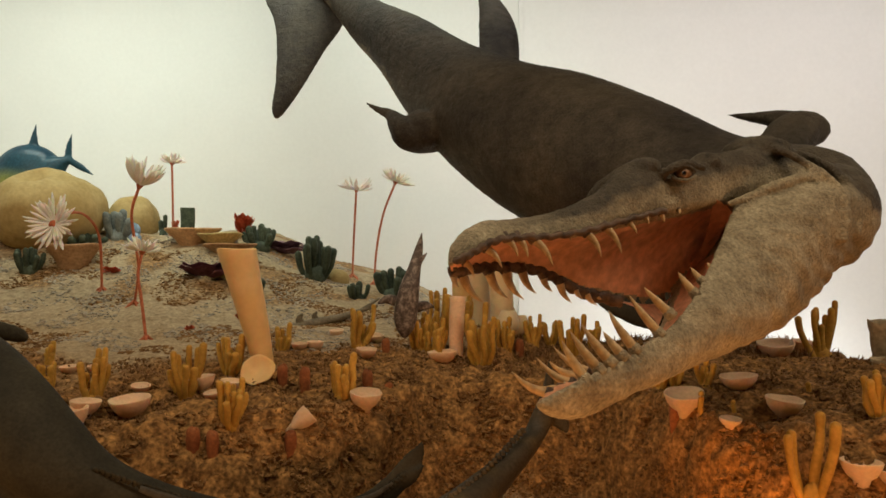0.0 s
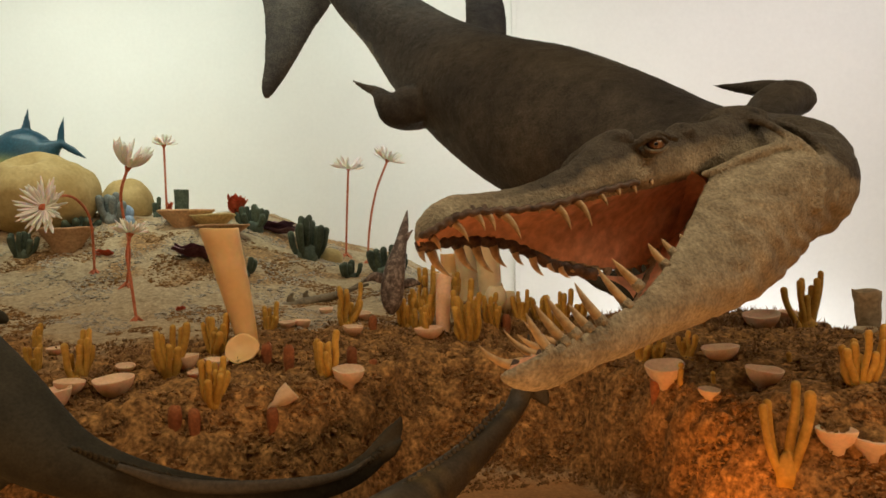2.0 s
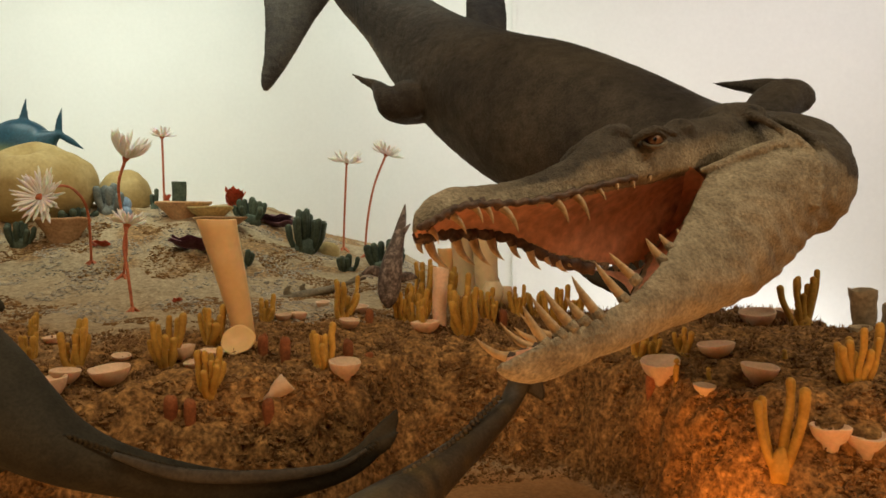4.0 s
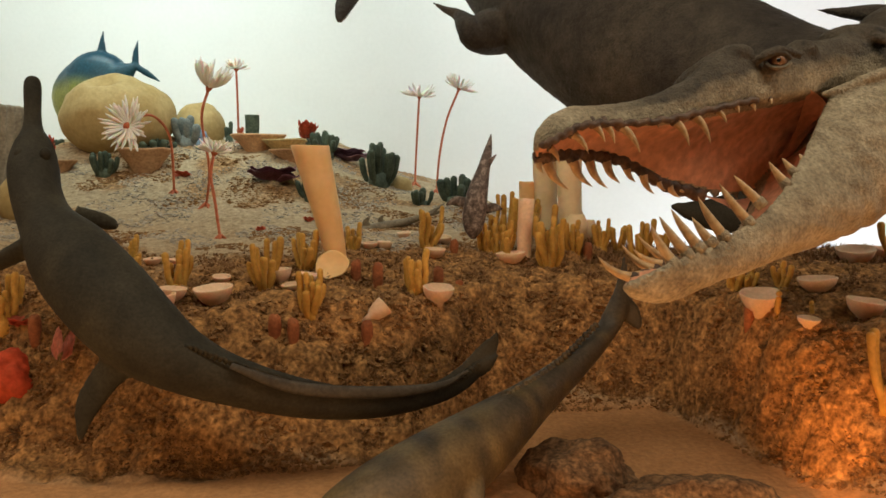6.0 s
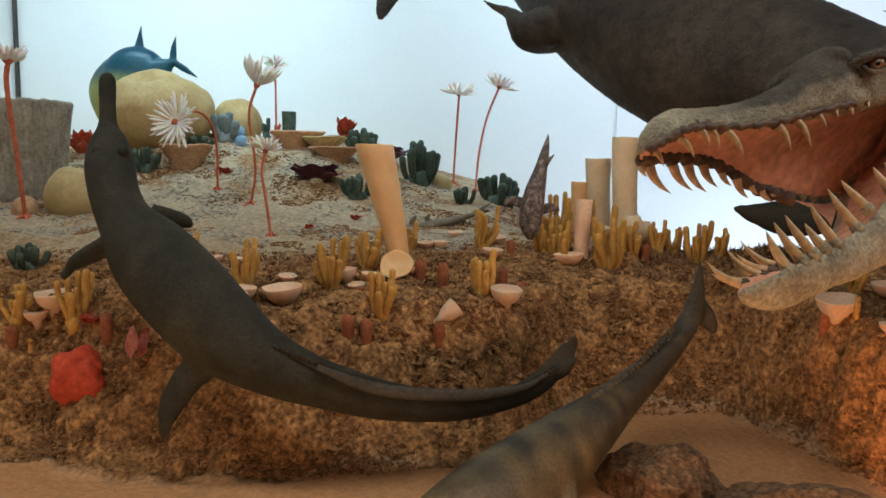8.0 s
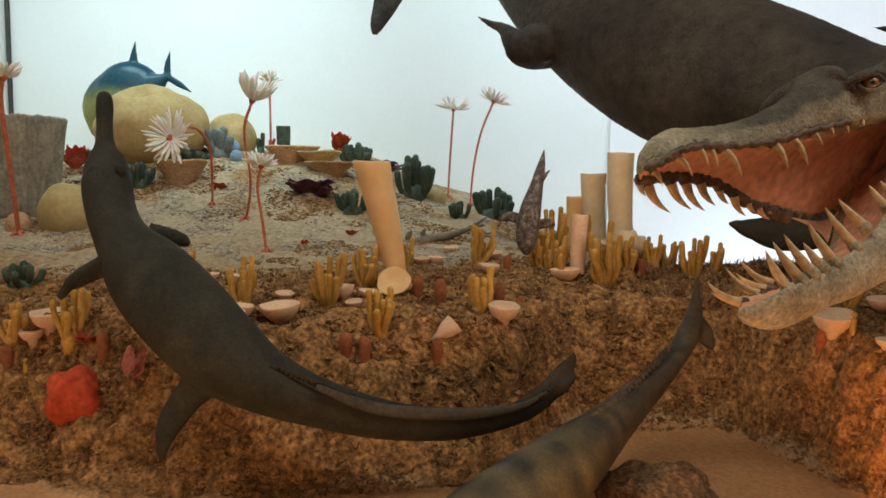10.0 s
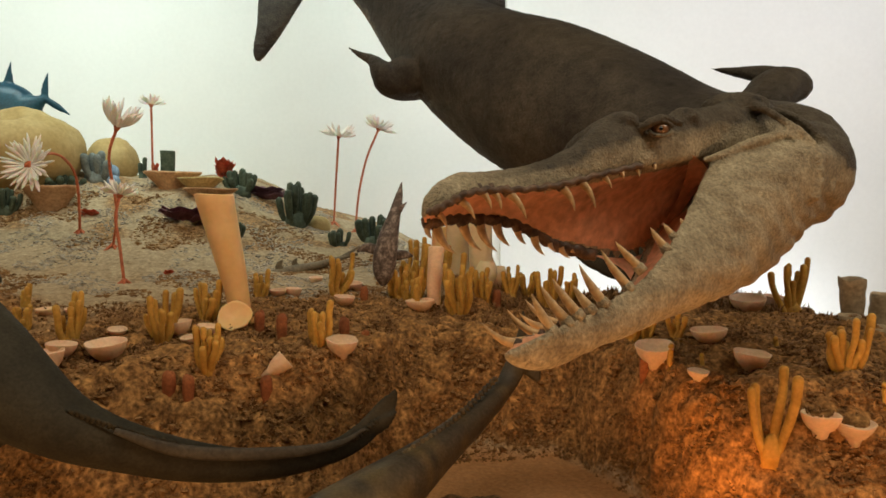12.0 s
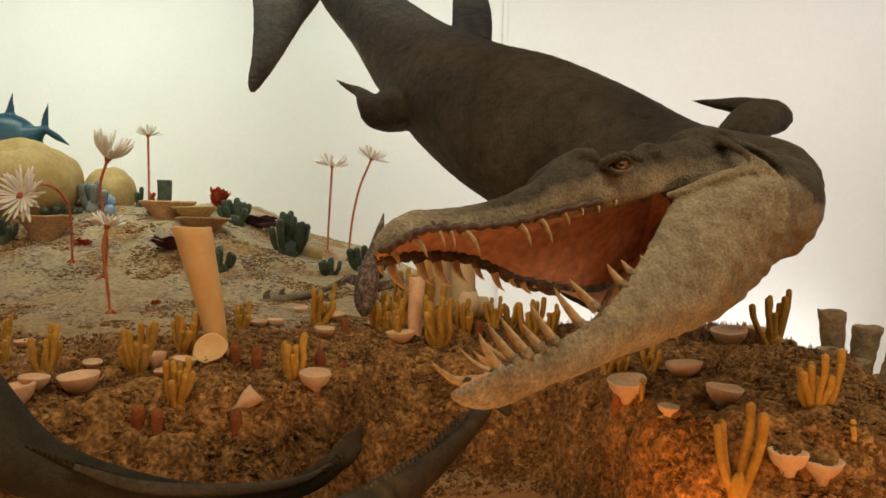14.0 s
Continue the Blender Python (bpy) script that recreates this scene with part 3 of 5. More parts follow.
def great_reptile():
    bm = bmesh.new()
    # body, from the tail's root to the neck
    tube(bm, [(*(-0.540, 2.700, 2.636), 0.05, 0.06), (*(-0.338, 2.450, 2.348), 0.048, 0.056), (*(-0.231, 2.320, 2.214), 0.065, 0.073), (*(-0.108, 2.180, 2.092), 0.095, 0.1),
              (*(0.017, 2.050, 1.947), 0.128, 0.134), (*(0.153, 1.900, 1.823), 0.165, 0.165), (*(0.288, 1.760, 1.735), 0.18, 0.185), (*(0.424, 1.620, 1.665), 0.17, 0.165),
              (*(0.539, 1.480, 1.614), 0.14, 0.125), (*(0.613, 1.360, 1.600), 0.115, 0.1), (*(0.630, 1.270, 1.594), 0.1, 0.085), (*(0.619, 1.220, 1.590), 0.05, 0.05)], 40, 8, 0)
    # tail fin
    tube(bm, [(*(-0.654, 2.750, 2.823), 0.03, 0.01), (*(-0.581, 2.700, 2.636), 0.1, 0.022), (*(-0.496, 2.600, 2.456), 0.14, 0.026), (*(-0.458, 2.530, 2.325), 0.135, 0.022), (*(-0.475, 2.500, 2.202), 0.085, 0.018),
              (*(-0.510, 2.480, 2.065), 0.047, 0.015), (*(-0.545, 2.476, 1.974), 0.024, 0.011), (*(-0.552, 2.476, 1.942), 0.008, 0.005)], 20, 5, 0, flat=(1, 0.2, 0))
    # flippers: two on the near side, two beyond the body
    tube(bm, [(*(0.025, 2.000, 1.835), 0.07, 0.045), (*(-0.028, 1.950, 1.805), 0.05, 0.045), (*(-0.084, 1.900, 1.801), 0.042, 0.045), (*(-0.111, 1.900, 1.823), 0.03, 0.03), (*(-0.137, 1.930, 1.855), 0.012, 0.016), (*(-0.175, 1.950, 1.875), 0.006, 0.008), (*(-0.201, 1.960, 1.892), 0.002, 0.003)], 16, 5, 0)
    tube(bm, [(*(0.153, 2.000, 2.009), 0.055, 0.02), (*(0.152, 2.050, 2.099), 0.055, 0.02), (*(0.145, 2.100, 2.169), 0.045, 0.018), (*(0.124, 2.150, 2.242), 0.025, 0.014), (*(0.110, 2.200, 2.309), 0.008, 0.006)], 16, 5, 0, flat=(1, 0, -0.2))
    tube(bm, [(*(0.651, 1.470, 1.691), 0.05, 0.03), (*(0.718, 1.530, 1.745), 0.05, 0.042), (*(0.779, 1.560, 1.756), 0.03, 0.032), (*(0.811, 1.580, 1.752), 0.008, 0.008)], 16, 5, 0)
    tube(bm, [(*(0.767, 1.570, 1.762), 0.03, 0.034), (*(0.727, 1.600, 1.783), 0.02, 0.022), (*(0.669, 1.620, 1.793), 0.012, 0.011), (*(0.619, 1.630, 1.800), 0.002, 0.002)], 12, 5, 0)
    tube(bm, [(*(0.586, 1.420, 1.465), 0.06, 0.025), (*(0.499, 1.480, 1.413), 0.055, 0.022), (*(0.418, 1.510, 1.383), 0.04, 0.018), (*(0.356, 1.510, 1.389), 0.022, 0.012), (*(0.313, 1.510, 1.399), 0.004, 0.004)], 16, 5, 3, flat=(0, 0.4, 1))
    kn = Matrix.Translation((-0.048, 1.900, 1.814)) @ Matrix.Diagonal((0.058, 0.04, 0.05, 1))
    for v in bmesh.ops.create_uvsphere(bm, u_segments=20, v_segments=12, radius=1, matrix=kn)["verts"]:
        for f in v.link_faces:
            f.smooth = True
    # skull with the upper jaw, and the lower jaw with the cheek
    for curves, bulge, back, arch in (((UPPER_NEAR, UPPER_EDGE, UPPER_FAR), 0.2, 0.1, 0.16), ((LOWER_NEAR, LOWER_EDGE, LOWER_FAR), 0.23, 0.2, 0.12)):
        vs = skin(bm, jaw_loft(*curves, 6, bulge, back, arch), 0)
        inner = {v for ring in vs[2:-24] for v in ring[24:]}
        for v in inner:
            for f in v.link_faces:
                if sum(x in inner for x in f.verts) >= 3:
                    f.material_index = 1

    def lump(at, ax, ay, az, mat=0, tilt=0.0):
        m = Matrix.Translation(at) @ Euler((0, tilt, -0.5)).to_matrix().to_4x4() @ Matrix.Diagonal((ax, ay, az, 1))
        made = bmesh.ops.create_uvsphere(bm, u_segments=20, v_segments=12, radius=1, matrix=m)
        for v in made["verts"]:
            for f in v.link_faces:
                f.material_index, f.smooth = mat, True
    # brow, temple, snout tip and the back of the head
    lump((0.236, 1.000, 1.595), 0.052, 0.022, 0.0165, 0, -0.52)
    lump((0.268, 1.000, 1.614), 0.026, 0.02, 0.014, 0, -0.1)
    lump((0.366, 1.040, 1.625), 0.022, 0.015, 0.016, 0, 0)
    lump((0.470, 1.120, 1.654), 0.05, 0.03, 0.021, 0, 0.0)
    lump((0.60, 1.16, 1.555), 0.07, 0.09, 0.085, 0, 0.3)
    # heavy lid over the eye, and the folds behind the corner of the mouth
    tube(bm, [(*(0.290, 0.978, 1.604), 0.005, 0.005), (*(0.316, 0.978, 1.617), 0.008, 0.007), (*(0.350, 0.992, 1.612), 0.005, 0.005)], 10, 4, 0)
    for rows in (FOLD_CORNER, FOLD_CROWN, FOLD_NAPE):
        tube(bm, [(*p, 0.0035 + 0.0045 * math.sin(math.pi * (k + 0.3) / len(rows)), 0.0035 + 0.0045 * math.sin(math.pi * (k + 0.3) / len(rows))) for k, p in enumerate(rows)], 10, 4, 0)
    bm = fuse(bm, 0.004, 4)
    bm.normal_update()
    for v in bm.verts:
        if v.co.y < 1.3:
            fold = noise.noise(Vector((v.co.x * 22, v.co.y * 22, v.co.z * 75)))
            throat = smooth(0.28, 0.5, v.co.x) * smooth(1.58, 1.47, v.co.z)
            ripple = math.sin((v.co.z * 0.8 + v.co.x * 0.55) * 210 + 5 * noise.noise(v.co * 11))
            v.co += v.normal * (0.0011 * noise.noise(v.co * 110) + 0.0015 * fold + 0.0016 * throat * ripple)
        else:
            v.co += v.normal * (0.0012 * noise.noise(v.co * 90) + 0.0009 * noise.noise(Vector((v.co.x * 30, v.co.y * 30, v.co.z * 110))))
    # flesh of the far cheek, the corner of the mouth and the gullet
    u_far, l_far, u_near, l_near = (spline(c, 6) for c in (UPPER_FAR, LOWER_FAR, UPPER_NEAR, LOWER_NEAR))
    half_u, half_l = (u_far[:80] + u_near[:80]) / 2, (l_far[:80] + l_near[:80]) / 2
    a_side = spline([u_far[48], u_far[60], half_u[68], u_near[70]], 8) + np.array((0, 0, 0.006))
    b_side = spline([l_far[45], l_far[56], half_l[62], l_near[62]], 8) - np.array((0, 0, 0.004))
    skin(bm, [[Vector(a).lerp(Vector(b), t) + Vector((0.018, 0.012, 0)) * math.sin(math.pi * t) for a, b in zip(a_side, b_side)] for t in np.linspace(0, 1, 14)], 1, caps=False, closed=False)
    # dark beaded gums along the upper lips
    for line, lo, hi, up in ((u_near, 3, 60, 0.002), (u_far, 3, 52, 0.0055)):
        tube(bm, [(*(Vector(line[i]) + Vector((0, -0.001, up + 0.0015 * math.sin(i * 1.9)))), (0.0036 if line is u_near else 0.0052) + 0.0014 * math.sin(i * 2.3), 0.0042 if line is u_near else 0.006 + 0.00006 * i) for i in range(lo, hi)], 7, 2, 4)
    for rows, sag, radius in ((NEAR_UPPER_TEETH, (0.07, 0, 0.07), 0.0052), (FAR_UPPER_TEETH, (-0.09, 0, -0.07), 0.006), (NEAR_LOWER_TEETH, (-0.07, 0, 0.05), 0.0056), (FAR_LOWER_TEETH, (-0.03, 0, -0.1), 0.0054)):
        for k, (x, y, z, dx, dz) in enumerate(rows):
            size = math.hypot(dx, dz)
            tip = (x + dx, y - 0.008 if rows in (NEAR_UPPER_TEETH, FAR_UPPER_TEETH) else y + 0.004, z + dz)
            tooth(bm, (x, y, z), tip, radius * min(1.0, 0.45 + size * 16), 2, sag)
            # sheath of gum at the root
            way = (Vector(tip) - Vector((x, y, z))).normalized()
            g = radius * min(1.0, 0.45 + size * 16) * 1.25
            tube(bm, [(*(Vector((x, y, z)) - way * 0.006), g, g), (*(Vector((x, y, z)) + way * 0.002), g, g), (*(Vector((x, y, z)) + way * 0.005), g * 0.8, g * 0.8)], 8, 2, 4 if rows is not NEAR_LOWER_TEETH else 0)
    eye_at = Vector((0.316, 0.979, 1.604))
    lump(eye_at + Vector((0, 0.006, 0)), 0.0145, 0.0095, 0.0115, 4)
    lump(eye_at, 0.0098, 0.0075, 0.0085, 5)
    lump(eye_at + Vector((-0.0008, -0.0056, 0)), 0.0036, 0.0025, 0.0036, 6)
    for sgn, r in ((1, 0.0095), (-1, 0.009)):
        tube(bm, [(*(eye_at + Vector((0.016 * c, -0.002 - 0.004 * (1 - abs(c)), sgn * r * (1 - c * c) ** 0.5))), 0.0026, 0.0026) for c in np.linspace(-0.98, 0.98, 9)], 7, 2, 0)
    ob = mesh_object("marine_reptile_model", bm, [M_BACK, M_MOUTH, M_TOOTH, M_LIZARD, M_GUM, M_EYE, M_PUPIL])
    tagged(ob, "huge grey-brown marine reptile model with gaping toothed jaws", "reptile model")
    lip = np.array(UPPER_NEAR)
    crown = np.array(UPPER_EDGE)

    def dark(co, nrm):
        head = smooth(1.34, 1.22, co.y) * smooth(-0.4, 0.25, co.x + 0.4)
        low, high = float(np.interp(co.x, lip[:, 0], lip[:, 2])), float(np.interp(co.x, crown[:, 0], crown[:, 2]))
        s = (co.z - low) / max(0.02, high - low) + 0.16 * noise.noise(co * 16) + 0.1 * noise.noise(co * 45)
        on_head = 0.1 + 0.75 * smooth(0.4, 0.75, s) * smooth(0.02, 0.2, co.x) + 0.3 * smooth(0.52, 0.62, co.x) * smooth(1.52, 1.6, co.z)
        on_head += 0.22 * smooth(0.1, 0.5, s) * smooth(0.06, 0.2, co.x) - 0.1 * smooth(0.0, 0.2, 1.5 - co.z)
        on_head += 0.5 * math.exp(-((co.x - 0.446) / 0.055) ** 2 - ((co.z - 1.64) / 0.022) ** 2) + 0.5 * math.exp(-((co.x - 0.25) / 0.05) ** 2 - ((co.z - 1.615) / 0.018) ** 2)
        on_head = min(0.84, on_head) + 0.14 * smooth(0.3, 0.7, noise.noise(co * 70) + 0.3 * noise.noise(co * 9))
        on_body = 0.93 - 0.12 * noise.noise(co * 6) - 0.5 * smooth(0.3, 0.75, -nrm.z + 0.4 * noise.noise(co * 14)) * smooth(1.9, 2.2, co.y)
        return head * on_head + (1 - head) * on_body
    paint(ob, "dark", dark)
    return ob


great_reptile()


def swimmer():
    """The slender long-tailed reptile over the bank."""
    bm = bmesh.new()
    rows = [(*(-0.745, 1.120, 1.602), 0.006, 0.006), (*(-0.743, 1.115, 1.588), 0.0126, 0.012), (*(-0.736, 1.100, 1.527), 0.0133, 0.013), (*(-0.725, 1.080, 1.494), 0.0285, 0.022), (*(-0.713, 1.060, 1.461), 0.0352, 0.032),
            (*(-0.697, 1.040, 1.423), 0.0346, 0.035), (*(-0.670, 1.020, 1.384), 0.0385, 0.038), (*(-0.620, 0.990, 1.340), 0.0568, 0.05), (*(-0.557, 0.960, 1.292), 0.0609, 0.055), (*(-0.495, 0.940, 1.244), 0.0554, 0.052),
            (*(-0.435, 0.931, 1.211), 0.0421, 0.042), (*(-0.370, 0.942, 1.183), 0.0323, 0.032), (*(-0.285, 0.965, 1.156), 0.0263, 0.024), (*(-0.196, 0.999, 1.141), 0.0203, 0.017),
            (*(-0.119, 1.031, 1.147), 0.0163, 0.011), (*(-0.074, 1.048, 1.169), 0.0172, 0.008), (*(-0.040, 1.065, 1.206), 0.0144, 0.006), (*(-0.027, 1.065, 1.233), 0.002, 0.002)]
    sec = spline(rows, 6)
    rings = []
    for i, p in enumerate(sec):
        d = Vector(sec[min(i + 1, len(sec) - 1)][:3] - sec[max(i - 1, 0)][:3]).normalized()
        toward = Vector((0.25, -1, 0.15))
        w = d.cross(toward).normalized()
        h = d.cross(w)
        ring = []
        for k in range(24):
            a = 2 * math.pi * k / 24
            q = Vector(p[:3]) + w * p[3] * math.cos(a) + h * p[4] * math.sin(a)
            ring.append(q)
        rings.append(ring)
    skin(bm, rings, 0)
    # tail's small lower lobe and the flippers
    tube(bm, [(*(-0.052, 1.051, 1.178), 0.012, 0.004), (*(-0.034, 1.054, 1.190), 0.008, 0.003), (*(-0.021, 1.060, 1.205), 0.001, 0.001)], 8, 3, 0, flat=(0.5, 0, 1))
    tube(bm, [(*(-0.663, 1.000, 1.362), 0.02, 0.01), (*(-0.697, 0.980, 1.343), 0.018, 0.009), (*(-0.718, 0.965, 1.327), 0.017, 0.007), (*(-0.731, 0.960, 1.308), 0.007, 0.004)], 12, 5, 0, flat=(0.6, 0, 0.7))
    tube(bm, [(*(-0.653, 1.060, 1.394), 0.015, 0.008), (*(-0.629, 1.070, 1.388), 0.014, 0.007), (*(-0.608, 1.080, 1.380), 0.011, 0.006), (*(-0.598, 1.080, 1.374), 0.004, 0.003)], 12, 5, 0, flat=(0, 0, 1))
    tube(bm, [(*(-0.507, 0.930, 1.227), 0.03, 0.012), (*(-0.541, 0.920, 1.187), 0.022, 0.009), (*(-0.563, 0.915, 1.150), 0.017, 0.007), (*(-0.572, 0.912, 1.107), 0.004, 0.003)], 12, 5, 0, flat=(0.9, 0, 0.3))
    bm = fuse(bm, 0.0036, 3)
    # low serrated ridge along the tail
    ridge = [(*(-0.419, 0.903, 1.240), 0.006, 0.004), (*(-0.364, 0.913, 1.217), 0.007, 0.004), (*(-0.309, 0.932, 1.194), 0.006, 0.004), (*(-0.253, 0.955, 1.175), 0.009, 0.003), (*(-0.173, 0.993, 1.163), 0.009, 0.003), (*(-0.096, 1.030, 1.165), 0.006, 0.003), (*(-0.052, 1.051, 1.191), 0.003, 0.002)]
    for i, p in enumerate(spline(ridge, 9)):
        tube(bm, [(p[0] - 0.006, p[1], p[2] - 0.003, 0.003, 0.0015), (p[0], p[1], p[2] + 0.0005 + 0.0015 * (i % 2), 0.003, 0.0015), (p[0] + 0.006, p[1], p[2] - 0.003, 0.003, 0.0015)], 6, 2, 0, flat=(1, 0, 0))
    # eyes and the nostrils' swelling
    for at in ((-0.723, 1.045, 1.482), (-0.687, 1.050, 1.483)):
        m = Matrix.Translation(at) @ Matrix.Diagonal((0.008, 0.008, 0.01, 1))
        for v in bmesh.ops.create_uvsphere(bm, u_segments=10, v_segments=8, radius=1, matrix=m)["verts"]:
            for f in v.link_faces:
                f.smooth = True
    tube(bm, [(*(-0.365, 0.906, 1.215), 0.004, 0.002), (*(-0.308, 0.927, 1.187), 0.008, 0.003), (*(-0.253, 0.950, 1.172), 0.0085, 0.003), (*(-0.173, 0.988, 1.162), 0.008, 0.003), (*(-0.104, 1.021, 1.164), 0.005, 0.002), (*(-0.068, 1.039, 1.181), 0.002, 0.001)], 10, 6, 1, flat=(0, 0.3, 1))
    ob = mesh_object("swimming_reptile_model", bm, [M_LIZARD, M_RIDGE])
    tagged(ob, "slender dark grey swimming reptile model with long finned tail", "reptile model")
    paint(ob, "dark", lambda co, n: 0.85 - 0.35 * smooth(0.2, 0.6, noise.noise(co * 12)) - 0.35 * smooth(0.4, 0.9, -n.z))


swimmer()


def striped_swimmer():
    bm = bmesh.new()
    tube(bm, [(*(0.168, 1.170, 1.335), 0.002, 0.002), (*(0.168, 1.170, 1.302), 0.0080, 0.006), (*(0.162, 1.165, 1.263), 0.0150, 0.01), (*(0.139, 1.150, 1.216), 0.0208, 0.015), (*(0.089, 1.100, 1.179), 0.0274, 0.022),
              (*(0.028, 1.030, 1.147), 0.0342, 0.03), (*(-0.040, 0.950, 1.116), 0.0502, 0.045), (*(-0.099, 0.880, 1.093), 0.0611, 0.055), (*(-0.151, 0.820, 1.072), 0.0650, 0.06), (*(-0.196, 0.780, 1.049), 0.0530, 0.055), (*(-0.235, 0.750, 1.034), 0.03, 0.03)], 24, 6, 0, flat=(0.7, 0, 0.7))
    tube(bm, [(*(0.161, 1.165, 1.271), 0.014, 0.005), (*(0.177, 1.165, 1.249), 0.018, 0.004), (*(0.190, 1.165, 1.230), 0.012, 0.003), (*(0.196, 1.165, 1.218), 0.002, 0.002)], 12, 4, 0, flat=(0.8, 0, 0.5))
    tube(bm, [(*(-0.076, 0.870, 1.106), 0.03, 0.012), (*(-0.060, 0.850, 1.094), 0.025, 0.01), (*(-0.045, 0.830, 1.077), 0.008, 0.005)], 10, 4, 0)
    bm = fuse(bm, 0.0036, 3)
    ridge = spline([(*(0.125, 1.130, 1.239), 0, 0), (*(0.056, 1.050, 1.195), 0, 0), (*(-0.014, 0.970, 1.172), 0, 0)], 12)
    for i, p in enumerate(ridge):
        tube(bm, [(p[0] - 0.003, p[1], p[2] - 0.01, 0.006, 0.003), (p[0] - 0.003, p[1], p[2] - 0.003 + 0.0015 * (i % 2), 0.003, 0.0015)], 6, 2, 0)
    ob = mesh_object("striped_reptile_model", bm, M_CROC)
    tagged(ob, "olive brown banded swimming reptile model with forked tail", "reptile model")
    paint(ob, "dark", lambda co, n: 0.6 + 0.2 * math.sin((co.x + co.y) * 70 + 4 * noise.noise(co * 14)) + 0.5 * noise.noise(co * 30) - 0.3 * smooth(0.2, 0.8, -n.z) + 0.4 * smooth(0.9, 1.05, co.y))


striped_swimmer()


def speckled_fish():
    bm = bmesh.new()
    tube(bm, [(*(-0.045, 1.620, 1.542), 0.001, 0.001), (*(-0.051, 1.610, 1.506), 0.009, 0.004), (*(-0.060, 1.600, 1.466), 0.014, 0.009), (*(-0.071, 1.590, 1.419), 0.022, 0.018), (*(-0.078, 1.585, 1.371), 0.025, 0.02), (*(-0.079, 1.580, 1.340), 0.019, 0.016), (*(-0.079, 1.575, 1.321), 0.005, 0.005)], 16, 5, 0, flat=(1, 0, 0.1))
    for rows in ([(*(-0.052, 1.600, 1.478), 0.008, 0.002), (*(-0.033, 1.600, 1.499), 0.001, 0.001)], [(*(-0.094, 1.590, 1.395), 0.012, 0.003), (*(-0.118, 1.600, 1.400), 0.01, 0.002), (*(-0.138, 1.600, 1.391), 0.002, 0.001)], [(*(-0.058, 1.590, 1.384), 0.012, 0.003), (*(-0.034, 1.600, 1.387), 0.009, 0.002), (*(-0.018, 1.600, 1.383), 0.002, 0.001)]):
        tube(bm, rows, 8, 4, 0, flat=(0, 0, 1))
    return tagged(mesh_object("speckled_fish_model", bm, M_FISH), "dark speckled armoured fish model diving head down", "fish model")


speckled_fish()


def small_shark():
    bm = bmesh.new()
    tube(bm, [(*(-0.432, 1.930, 1.294), 0.008, 0.012), (*(-0.391, 1.930, 1.301), 0.018, 0.014), (*(-0.329, 1.950, 1.315), 0.02, 0.014), (*(-0.273, 1.970, 1.327), 0.014, 0.01), (*(-0.217, 2.000, 1.344), 0.008, 0.006), (*(-0.176, 2.020, 1.355), 0.002, 0.004)], 14, 4, 0)
    for rows in ([(*(-0.365, 1.930, 1.309), 0.014, 0.003), (*(-0.370, 1.930, 1.328), 0.009, 0.002), (*(-0.361, 1.930, 1.342), 0.002, 0.001)], [(*(-0.325, 1.950, 1.315), 0.012, 0.003), (*(-0.334, 1.950, 1.333), 0.008, 0.002), (*(-0.328, 1.950, 1.345), 0.002, 0.001)],
                 [(*(-0.217, 2.000, 1.344), 0.008, 0.002), (*(-0.170, 2.020, 1.376), 0.002, 0.001)]):
        tube(bm, rows, 8, 4, 0, flat=(1, 0, 0))
    return tagged(mesh_object("small_shark_model", bm, M_SHARK), "small brown shark model low over the sand", "fish model")


small_shark()


